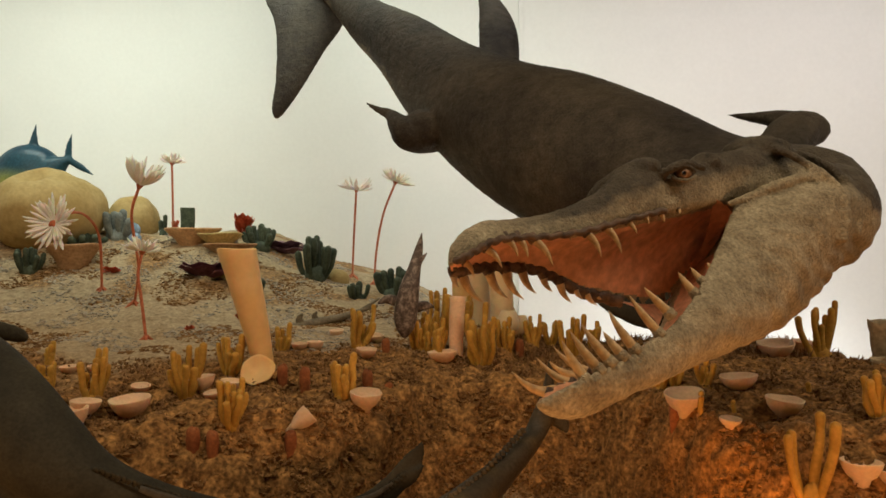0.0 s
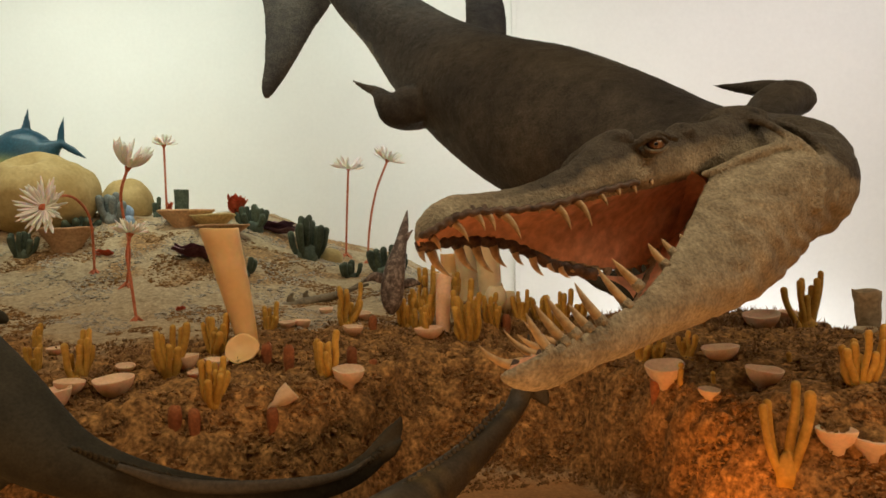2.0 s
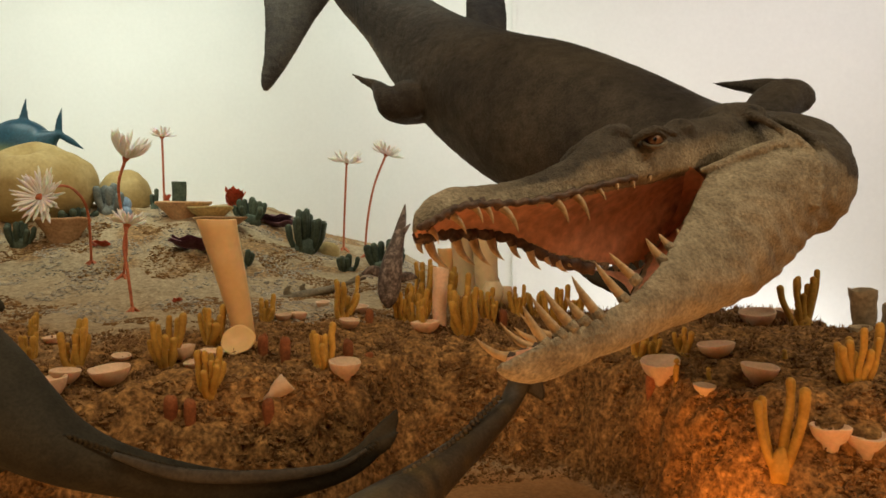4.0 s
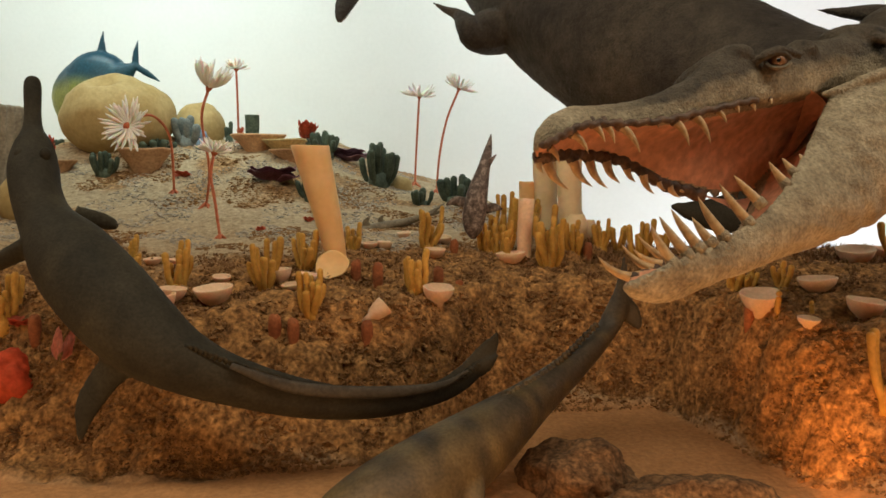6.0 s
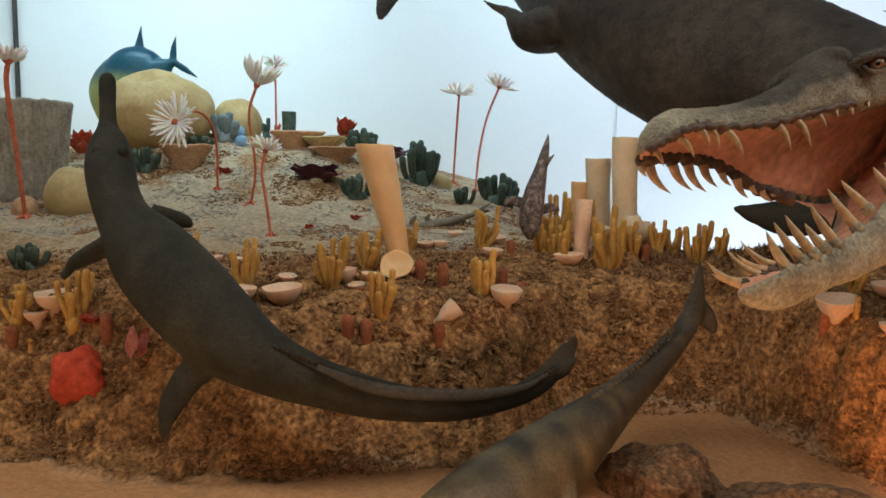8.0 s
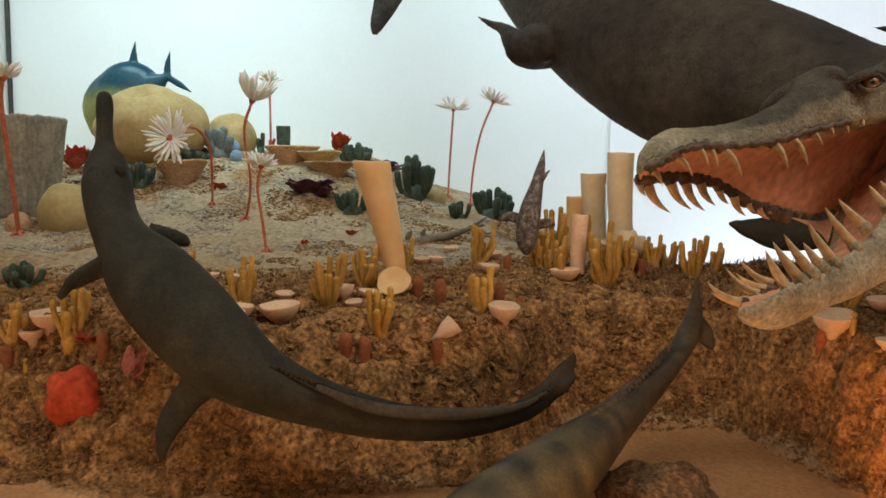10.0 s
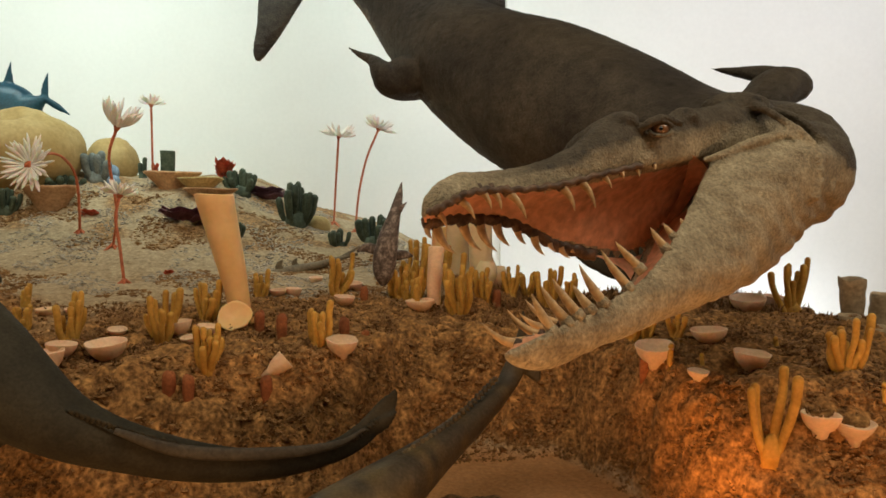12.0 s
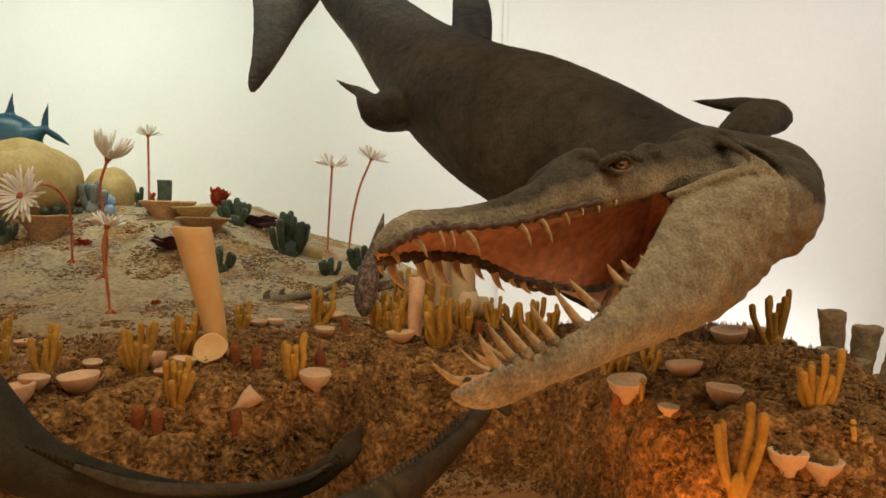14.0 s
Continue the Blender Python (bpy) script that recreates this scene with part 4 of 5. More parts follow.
def blue_fish():
    bm = bmesh.new()
    tube(bm, [(*(-1.626, 2.720, 1.608), 0.02, 0.04), (*(-1.589, 2.710, 1.676), 0.05, 0.135), (*(-1.524, 2.700, 1.711), 0.08, 0.155), (*(-1.448, 2.690, 1.767), 0.06, 0.105), (*(-1.395, 2.680, 1.801), 0.035, 0.052), (*(-1.352, 2.676, 1.825), 0.014, 0.018), (*(-1.333, 2.676, 1.833), 0.008, 0.012)], 18, 5, 0)
    tube(bm, [(*(-1.479, 2.690, 1.802), 0.04, 0.01), (*(-1.478, 2.690, 1.852), 0.026, 0.007), (*(-1.474, 2.690, 1.903), 0.016, 0.005), (*(-1.466, 2.690, 1.963), 0.002, 0.002)], 10, 4, 0, flat=(1, 0, 0))
    tube(bm, [(*(-1.342, 2.676, 1.831), 0.014, 0.006), (*(-1.341, 2.676, 1.871), 0.014, 0.005), (*(-1.329, 2.676, 1.927), 0.003, 0.002)], 10, 4, 0, flat=(1, 0, 0))
    tube(bm, [(*(-1.346, 2.676, 1.833), 0.014, 0.006), (*(-1.297, 2.670, 1.804), 0.014, 0.005), (*(-1.247, 2.670, 1.773), 0.003, 0.002)], 10, 4, 0, flat=(0.3, 0, 1))
    m = Matrix.Translation((-1.495, 2.700, 1.757)) @ Euler((0, 0.12, 0)).to_matrix().to_4x4() @ Matrix.Diagonal((0.135, 0.07, 0.132, 1))
    for v in bmesh.ops.create_uvsphere(bm, u_segments=24, v_segments=16, radius=1, matrix=m)["verts"]:
        for f in v.link_faces:
            f.smooth = True
    bm = fuse(bm, 0.005, 6)
    ob = tagged(mesh_object("blue_fish_reptile_model", bm, M_BLUE), "dark blue dolphin-shaped sea reptile model with yellowish belly", "reptile model")
    z0 = (-1.531, 2.700, 1.823)[2]
    paint(ob, "dark", lambda co, n: smooth(-0.085, -0.01, co.z - z0 + 0.12 * abs(co.x + 1.55)) + smooth(-1.4, -1.36, co.x))


blue_fish()


# ---------------------------------------------------------------- sponges and corals
def cup_sponge(x, y, width, seed, tall=0.55, tilt=(0, 0), label="peach coloured shallow cup sponge on the brown bank", z=None):
    root = base("cup_sponge", x, y, label, "sponge", "cup sponges", z)
    r = width / 2
    bm = bmesh.new()
    h = width * tall
    revolve(bm, [(r * 0.3, -0.014), (r * 0.42, 0.0), (r * 0.68, h * 0.22), (r * 0.88, h * 0.55), (r, h * 0.97), (r * 0.995, h * 1.03), (r * 0.93, h * 1.03), (r * 0.84, h * 0.86), (r * 0.6, h * 0.7), (r * 0.05, h * 0.64)], (0, 0, 0.002), 28, 0, 0.07, seed, tilt=tilt)
    part("cup", bm, M_CUP, root)
    return root


cups = (((-0.856, 1.138), 0.059), ((-0.874, 1.119), 0.038), ((-0.675, 1.354), 0.034), ((-0.552, 1.156), 0.046), ((-0.490, 1.180), 0.063), ((-0.506, 1.255), 0.032), ((-0.409, 1.276), 0.046), ((-0.364, 1.292), 0.042), ((-0.383, 1.251), 0.031), ((-0.129, 1.256), 0.054), ((0.002, 1.543), 0.061), ((-0.156, 1.532), 0.043), ((-0.150, 1.649), 0.043), ((-0.301, 1.570), 0.036), ((-0.271, 1.590), 0.037), ((-0.249, 1.766), 0.034), ((0.113, 1.700), 0.045), ((-0.555, 1.111), 0.061), ((-0.644, 1.384), 0.029), ((0.661, 1.482), 0.071), ((0.748, 1.552), 0.054), ((0.501, 1.263), 0.062), ((0.532, 1.164), 0.058), ((0.390, 1.204), 0.064), ((0.433, 1.125), 0.034), ((0.556, 0.992), 0.052), ((0.597, 0.982), 0.053))
for k, ((x, y), w) in enumerate(cups):
    cup_sponge(x, y, w, k * 3.1, 0.42 + 0.06 * math.sin(k * 2.3), (0.07 + 0.08 * math.sin(k * 1.7), 0.1 * math.sin(k * 2.9)))
cup_sponge(*(-0.230, 1.165), 0.034, 50, 0.9, (-0.3, 0.9), "small peach cup sponge lying on its side")


def finger_coral(x, y, height, seed, fingers, lean=0.24, fan=False, label="mustard yellow finger coral clump on the bank"):
    rng = random.Random(seed)
    root = base("finger_coral", x, y, label, "coral", "yellow finger corals")
    r = 0.0036 + 0.02 * height
    if fingers > 1:
        bm = bmesh.new()
        revolve(bm, [(r * 2.2, -0.02), (r * 2.4, 0.0), (r * 2.2, height * 0.1), (r * 1.0, height * 0.2), (0.001, height * 0.22)], (0, 0, 0), 14, 0, 0.2, seed)
        part("base", bm, M_YELLOW, root)
    for k in range(fingers):
        a = 2 * math.pi * (k + rng.random() * 0.7) / max(1, fingers)
        out = (0.3 + rng.random()) * height * lean if fingers > 1 else 0
        px, py = out * math.cos(a), out * math.sin(a) * (0.25 if fan else 1)
        h = height * (1.0 if k == 0 else rng.uniform(0.5, 0.95))
        rr = r * rng.uniform(0.85, 1.15)
        bm = bmesh.new()
        wob = rng.uniform(-0.08, 0.08) * height
        tube(bm, [(px * 0.25, py * 0.25, -0.01, rr * 0.9, rr * 0.9), (px * 0.8, py * 0.8, h * 0.3, rr, rr), (px + wob, py, h * 0.65, rr * 0.97, rr * 0.97), (px * 1.1 + wob, py * 1.1, h - rr * 1.0, rr * 1.05, rr * 1.05)], 10, 3, 0, rough=0.2, seed=seed + k, dome=True)
        part("finger", bm, M_YELLOW, root)
    return root


fingers = (((-0.430, 1.251), 0.091, 7), ((-0.380, 1.345), 0.076, 7), ((-0.320, 1.143), 0.075, 8), ((-0.169, 1.265), 0.078, 7), ((-0.182, 1.599), 0.095, 6), ((-0.335, 1.555), 0.062, 5), ((-0.010, 1.745), 0.111, 6), ((-0.014, 1.585), 0.080, 7), ((0.081, 1.539), 0.132, 8), ((0.150, 1.700), 0.068, 5), ((-0.570, 1.229), 0.087, 6), ((-0.728, 1.386), 0.051, 5), ((-0.900, 1.109), 0.061, 5), ((-0.814, 1.125), 0.086, 6), ((0.285, 1.645), 0.093, 6), ((0.183, 1.700), 0.053, 4), ((0.630, 1.066), 0.088, 6), ((0.495, 1.002), 0.121, 4), ((0.404, 1.170), 0.040, 1), ((0.457, 1.172), 0.025, 1), ((0.590, 1.203), 0.022, 1), ((0.648, 1.000), 0.032, 1), ((0.452, 1.284), 0.047, 5), ((0.379, 1.308), 0.041, 5), ((0.404, 1.310), 0.046, 5), ((-0.683, 1.297), 0.051, 4), ((-0.870, 1.093), 0.025, 1), ((-0.045, 1.610), 0.08, 6), ((0.055, 1.690), 0.085, 6), ((0.200, 1.660), 0.07, 6), ((0.135, 1.590), 0.075, 5), ((0.245, 1.715), 0.06, 5), ((0.335, 1.640), 0.06, 5))
for k, ((x, y), h, n) in enumerate(fingers):
    finger_coral(x, y, h, k + 20, 4 if h > 0.11 and n == 4 else n + 3 if n > 1 else 1)
finger_coral(0.755, 1.488, 0.115, 77, 7, 0.3, True, "yellow branching fan coral on the crest of the bank")

stubs = (((-0.280, 1.315), 0.039), ((-0.241, 1.310), 0.042), ((-0.135, 1.352), 0.035), ((-0.099, 1.355), 0.015), ((-0.119, 1.568), 0.031), ((-0.368, 1.107), 0.037), ((-0.340, 1.108), 0.037), ((-0.231, 1.145), 0.036), ((-0.746, 1.096), 0.041), ((0.164, 1.592), 0.037), ((0.376, 1.209), 0.037), ((-0.897, 1.090), 0.031), ((-0.096, 1.355), 0.017))
for k, ((x, y), h) in enumerate(stubs):
    root = base("stub_sponge", x, y, "small rust red upright stub sponge", "sponge", "rust stub sponges")
    bm = bmesh.new()
    r = 0.0042 + 0.13 * h
    revolve(bm, [(r * 0.8, -0.015), (r * 0.85, 0), (r * 1.05, h * 0.4), (r, h * 0.8), (r * 0.86, h * 0.91), (r * 0.5, h * 0.98), (0.0005, h)], (0, 0, 0), 14, 0, 0.12, k)
    part("body", bm, M_STUB, root)


def vase_sponge(name, x, y, height, r0, r1, mat, label, lean=(0.0, 0.0), seed=0, bulge=0.0, z=None, rings=0):
    """A tall tube, open and hollow at its top."""
    root = base(name, x, y, label, "sponge", "", z)
    bm = bmesh.new()
    prof = []
    for t in np.linspace(0, 1, 12):
        prof.append((r0 + (r1 - r0) * t ** 1.6 + bulge * math.sin(math.pi * t) + (0.04 * r1 * math.sin(t * rings * 6.28) if rings else 0), t * height))
    prof = [(prof[0][0], -0.02)] + prof + [(r1 * 0.97, height * 1.008), (r1 * 0.86, height * 1.0), (r1 * 0.78, height * 0.9), (r1 * 0.6, height * 0.7), (0.001, height * 0.66)]
    revolve(bm, prof, (0, 0, 0), 24, 0, 0.012 if not rings else 0.04, seed)
    for v in bm.verts:
        t = v.co.z / height
        v.co.x += lean[0] * t + 0.018 * height * math.sin(t * 3 + seed)
        v.co.y += lean[1] * t
    part("tube", bm, mat, root)
    return root


tall = vase_sponge("tall_tube_sponge", *(-0.324, 1.355), 0.232, 0.0177, 0.035, M_TUBE, "tall waxy peach tube sponge widening to its open top", (-0.045, 0), 1, 0.003)
bm = bmesh.new()
revolve(bm, [(0.014, -0.02), (0.016, 0.0), (0.023, 0.009), (0.029, 0.017), (0.0295, 0.02), (0.026, 0.019), (0.016, 0.014), (0.001, 0.012)], (0, -0.028, 0.01), 24, 0, 0.08, 4, tilt=(0.95, 0))
part("foot", bm, M_TUBE, tall, "broad peach foot disc")
vase_sponge("cream_tube_sponge", 0.134, 1.700, 0.226, 0.026, 0.030, M_CREAM, "pale cream tube sponge behind the bank crest", (0.0, 0), 2)
vase_sponge("cream_tube_sponge", 0.094, 1.790, 0.171, 0.026, 0.031, M_CREAM, "shorter pale cream tube sponge", (-0.01, 0), 3)
vase_sponge("peach_tube_sponge", 0.031, 1.581, 0.121, 0.015, 0.017, M_CUP, "slim peach tube sponge with a flat open top", (0.0, 0), 4)
vase_sponge("peach_tube_sponge", 0.042, 1.801, 0.118, 0.019, 0.022, M_TUBE, "slim orange tube sponge standing behind", (0.0, 0), 5)
vase_sponge("vase_sponge", 0.143, 1.670, 0.059, 0.012, 0.016, M_CREAM, "small rounded whitish vase sponge", (0.006, 0), 8, 0.012)
vase_sponge("vase_sponge", 0.172, 1.700, 0.053, 0.009, 0.013, M_CREAM, "small rounded whitish vase sponge", (0.006, 0), 9, 0.012)

for x, y, h, r, lx, lab in (((0.801, 1.360, 1.231)[0], 1.38, 0.15, 0.027, 0.0, "tan wrinkled tube sponge, tallest of a cluster"), ((0.872, 1.400, 1.223)[0], 1.42, 0.115, 0.03, 0.02, "tan leaning tube sponge"), ((0.764, 1.320, 1.239)[0], 1.32, 0.085, 0.021, 0.0, "short tan tube sponge"),
                          ((0.785, 1.280, 1.249)[0], 1.28, 0.07, 0.024, 0.01, "short open tan tube sponge"), ((0.892, 1.380, 1.228)[0], 1.36, 0.1, 0.03, 0.04, "broad tan tube sponge leaning outwards")):
    vase_sponge("tan_tube_sponge", x + 0.012, y, h * 0.92, r * 0.66, r * 0.92, M_TAN, lab, (lx, 0), x * 9, 0, 1.235, 7)


def cactus_coral(x, y, height, width, n, mat, seed, label, z=None):
    """A clump of stubby upright columns."""
    rng = random.Random(seed)
    root = base("column_coral", x, y, label, "coral", "column corals", z)
    bm = bmesh.new()
    revolve(bm, [(width * 0.3, -0.02), (width * 0.33, 0.0), (width * 0.28, height * 0.25), (0.002, height * 0.3)], (0, 0, 0), 14, 0, 0.2, seed)
    part("base", bm, mat, root)
    for k in range(n):
        a = 2.4 * k + rng.random()
        d = width * 0.5 * math.sqrt((k + 0.2) / n)
        r = width * (0.35 / math.sqrt(n)) * rng.uniform(0.8, 1.05)
        h = height * (1.0 - 0.5 * (d / (width * 0.5)) * rng.uniform(0.4, 1.1))
        px, py = d * math.cos(a), d * math.sin(a)
        bm = bmesh.new()
        tube(bm, [(px * 0.5, py * 0.5, 0, r * 0.6, r * 0.6), (px * 0.9, py * 0.9, h * 0.45, r * 0.9, r * 0.9), (px * 1.05, py * 1.05, h * 0.92, r, r)], 10, 3, 0, rough=0.15, seed=seed + k, dome=True)
        part("column", bm, mat, root)
    return root


corals = (((-0.412, 2.394), 0.15, 0.12, 14, M_GREEN), ((-0.149, 2.390), 0.1, 0.13, 11, M_GREEN), ((-0.257, 2.252), 0.055, 0.075, 8, M_GREEN), ((-0.557, 2.128), 0.07, 0.09, 10, M_GREEN), ((-1.235, 2.227), 0.08, 0.08, 9, M_GREEN), ((-0.623, 2.533), 0.08, 0.11, 12, M_GREEN),
          ((-1.011, 1.302), 0.045, 0.07, 9, M_GREEN), ((-0.979, 2.617), 0.085, 0.035, 2, M_GREEN), ((-1.081, 2.500), 0.1, 0.11, 8, M_GREY), ((-1.225, 2.450), 0.1, 0.08, 6, M_GREEN), ((-1.155, 2.406), 0.03, 0.12, 14, M_GREEN), ((-1.578, 2.500), 0.03, 0.1, 12, M_GREEN), ((-1.542, 2.000), 0.05, 0.06, 6, M_GREY))
for k, ((x, y), h, w, n, mat) in enumerate(corals):
    cactus_coral(x, y, h, w, n, mat, k + 3, "blue-grey column coral clump on the slope" if mat is M_GREY else "dark green column coral clump with stubby fingers")
vase_sponge("green_barrel_sponge", *(-0.924, 2.700), 0.09, 0.024, 0.026, M_GREEN, "small olive green barrel sponge", (0, 0), 6)


def dome_coral(x, y, width, height, mat, seed, label, dimple=0.0, sink=0.02):
    bm = bmesh.new()
    bmesh.ops.create_icosphere(bm, subdivisions=5, radius=1)
    for v in bm.verts:
        c = v.co.copy()
        s = 1 + 0.06 * noise.noise(c * 1.4 + Vector((seed, 0, 0))) + 0.015 * noise.noise(c * 5 + Vector((seed, 2, 0)))
        if dimple:
            d = (c - Vector((-0.05, -0.45, 0.89))).length
            s -= dimple * math.exp(-(d / 0.24) ** 2)
        v.co = Vector((c.x * width / 2 * s, c.y * width / 2 * 0.9 * s, (c.z * 0.62 + 0.38) * height * s))
    for f in bm.faces:
        f.smooth = True
    ob = mesh_object("boulder_coral", bm, mat)
    ob.location = (x, y, ground(x, y) - sink)
    return tagged(ob, label, "coral")


dome_coral(*(-1.299, 2.450, 1.577)[:2], 0.37, 0.225, M_DOME, 1, "large smooth yellow boulder coral with a dimple", 0.3)
dome_coral(*(-1.100, 2.650, 1.596)[:2], 0.18, 0.145, M_DOME, 5, "smaller rounded yellow boulder coral")
dome_coral(*(-0.343, 2.439), 0.075, 0.06, M_DOME, 9, "small round olive boulder coral")
dome_coral(*(-1.287, 1.932), 0.165, 0.13, M_DOME, 12, "yellow boulder coral low on the slope")
dome_coral(*(-1.408, 1.897), 0.07, 0.065, M_PLATE, 15, "small round beige ball coral")
dome_coral(*(-1.015, 2.461), 0.042, 0.04, M_SKY, 18, "small pale blue knob coral", 0, 0.005)
dome_coral(*(-1.053, 2.550), 0.04, 0.045, M_SKY, 21, "small pale blue knob coral", 0, 0.005)


def plate_coral(x, y, width, height, mat, seed, label, z=None, squash=0.75):
    root = base("plate_coral", x, y, label, "coral", "plate corals", z)
    r = width / 2
    bm = bmesh.new()
    revolve(bm, [(r * 0.4, -0.03), (r * 0.45, 0.0), (r * 0.62, height * 0.35), (r * 0.95, height * 0.85), (r, height * 0.93), (r * 0.97, height), (r * 0.8, height * 0.98), (r * 0.4, height * 0.9), (0.001, height * 0.88)], (0, 0, 0), 30, 0, 0.08, seed)
    for v in bm.verts:
        v.co.y *= squash
    part("plate", bm, mat, root)
    return root


plate_coral(*(-0.832, 2.473), 0.19, 0.055, M_PLATE, 1, "orange-brown flat-topped plate coral")
plate_coral(*(-0.676, 2.381), 0.17, 0.04, M_PLATE, 2, "thin buff plate coral on the crest")
plate_coral(*(-0.727, 2.436), 0.16, 0.045, M_OLIVE, 3, "yellowish flat plate coral")
plate_coral(*(-1.123, 2.266), 0.165, 0.07, M_PLATE, 4, "orange-brown shallow bowl coral")
plate_coral(*(-1.327, 2.404), 0.17, 0.035, M_PLATE, 5, "orange-brown flat plate coral")
plate_coral(*(-1.388, 2.247), 0.11, 0.04, M_PLATE, 6, "orange-brown flat plate coral beside the slope")


def ruffle_coral(x, y, width, mat, seed, label, height=0.03, leaves=6):
    """Overlapping wavy leaves."""
    rng = random.Random(seed)
    root = base("ruffle_coral", x, y, label, "coral", "ruffle corals")
    for k in range(leaves):
        a0, r = rng.uniform(0, 6.28), width * rng.uniform(0.32, 0.5)
        bm = bmesh.new()
        rings = []
        for i, t in enumerate(np.linspace(0.3, 1, 7)):
            rings.append([Vector((r * t * math.cos(a0 + s * 1.9), r * t * 0.75 * math.sin(a0 + s * 1.9), height * (0.15 * k + 0.9 * t) + 0.16 * height * t * math.sin(s * 12 + k))) for s in np.linspace(-1, 1, 19)])
        skin(bm, rings, 0, caps=False, closed=False)
        bmesh.ops.solidify(bm, geom=bm.faces[:], thickness=0.003)
        part("leaf", bm, mat, root)
    return root


ruffle_coral(*(-0.688, 2.174), 0.17, M_PURPLE, 1, "dark purple ruffled leaf coral on the slope")
ruffle_coral(*(-0.544, 2.603), 0.16, M_LILAC, 2, "lilac ruffled leaf coral on the crest")
ruffle_coral(*(-1.529, 2.000), 0.1, M_PURPLE, 3, "dark purple ruffled leaf coral below the ribbed sponge")
ruffle_coral(*(-0.684, 2.560), 0.085, M_RED, 4, "bright red ruffled coral on the crest", 0.05)
ruffle_coral(*(-1.497, 2.334), 0.09, M_RED, 5, "pinkish red ruffled coral", 0.05)
ruffle_coral(*(-1.462, 2.500), 0.05, M_RED, 6, "small red ruffled coral", 0.05)
ruffle_coral(*(-0.950, 2.650), 0.035, M_RED, 7, "small red coral tuft at a sea lily foot", 0.035, 4)
ruffle_coral(*(-0.986, 2.215), 0.06, M_RED, 8, "low dull red coral tuft", 0.015, 5)
ruffle_coral(*(-0.620, 1.828), 0.03, M_RED, 9, "tiny red coral tuft in the sand", 0.012, 4)
ruffle_coral(*(-0.521, 1.939), 0.04, M_RED, 10, "tiny red coral tuft in the sand", 0.012, 4)
ruffle_coral(*(-0.775, 1.111), 0.05, M_RED, 11, "small red coral tuft on the bank", 0.012, 5)


# ribbed barrel sponge
def ribbed_sponge():
    x, y = (-1.491, 2.050)
    root = base("ribbed_barrel_sponge", x, y, "big grey ribbed barrel sponge like a tree stump", "sponge")
    bm = bmesh.new()
    n = 130
    rings = []
    for r, z in ((0.085, -0.03), (0.088, 0.0), (0.09, 0.06), (0.098, 0.14), (0.108, 0.22), (0.112, 0.255), (0.108, 0.262), (0.098, 0.258), (0.09, 0.22), (0.06, 0.17), (0.002, 0.16)):
        ring = []
        for k in range(n):
            a = 2 * math.pi * k / n
            s = 1 + 0.05 * math.cos(26 * a + 2.2 * noise.noise(Vector((math.cos(a), math.sin(a), z * 3)))) + 0.06 * noise.noise(Vector((math.cos(a) * 3, math.sin(a) * 3, z * 9)))
            ring.append((r * s * math.cos(a), r * s * math.sin(a), z + 0.006 * noise.noise(Vector((k * 0.4, z, 1)))))
        rings.append(ring)
    skin(bm, rings, 0)
    part("barrel", bm, M_STUMP, root)


ribbed_sponge()


# ---------------------------------------------------------------- sea lilies
def sea_lily(stem_rows, r, crown, tilt, arms, spread, label, seed, foot=True):
    rng = random.Random(seed)
    x, y, z = stem_rows[0]
    root = new("sea_lily")
    root.matrix_basis = pose(x, y, z)
    tagged(root, label, "sea lily", "sea lilies")
    o = Vector((x, y, z))
    rows = [(*(Vector(p) - o), r, r) for p in stem_rows]
    bm = bmesh.new()
    tube(bm, [(rows[0][0], rows[0][1], rows[0][2] - 0.01, r * 1.5, r * 1.5)] + rows, 8, 6, 0, rough=0.15)
    part("stem", bm, M_STEM, root)
    if foot:
        bm = bmesh.new()
        for k in range(5):
            a = k * 1.26 + rng.random()
            tube(bm, [(0, 0, 0.012, r * 1.2, r * 1.2), (0.012 * math.cos(a), 0.012 * math.sin(a), 0.002, r, r), (0.028 * math.cos(a), 0.028 * math.sin(a), -0.008, r * 0.4, r * 0.4)], 6, 3)
        part("holdfast", bm, M_STEM, root)
    top = Vector(rows[-1][:3])
    rot = Euler(tilt).to_matrix()
    bm = bmesh.new()
    revolve(bm, [(r * 0.9, -0.006), (r * 1.9, 0.0), (r * 2.7, crown * 0.12), (r * 2.3, crown * 0.2), (0.001, crown * 0.22)], top, 12, 0, 0.15, seed, tilt=tilt[:2])
    calyx = part("calyx", bm, M_STEM, root)
    arms = int(arms * 2.3)
    for k in range(arms):
        a = 2 * math.pi * k / arms + rng.uniform(-0.12, 0.12)
        out = spread * rng.uniform(0.7, 1.1)
        L = crown * rng.uniform(0.85, 1.1)
        u = Vector((math.cos(a), math.sin(a), 0))
        zz = Vector((0, 0, 1))
        low = 1.0 - 0.75 * min(1.0, max(0.0, (out - 0.75) / 0.5))
        pts = [u * r * 1.4 + zz * crown * 0.1, u * L * 0.4 * out + zz * L * 0.36 * low, u * L * 0.66 * out + zz * L * 0.7 * low, u * L * 0.85 * out + zz * L * low]
        w = 0.042 * crown + 0.0012
        bm = bmesh.new()
        tube(bm, [(*(top + rot @ p), w * s, w * s * 0.7) for p, s in zip(pts, (0.6, 1.0, 1.35, 0.35))], 6, 3, 0, rough=0.2, seed=k)
        part("arm", bm, M_ARM, calyx, "white feathery arm")
    return root


def on_ground(p):
    return (p[0], p[1], ground(p[0], p[1]) - 0.003)


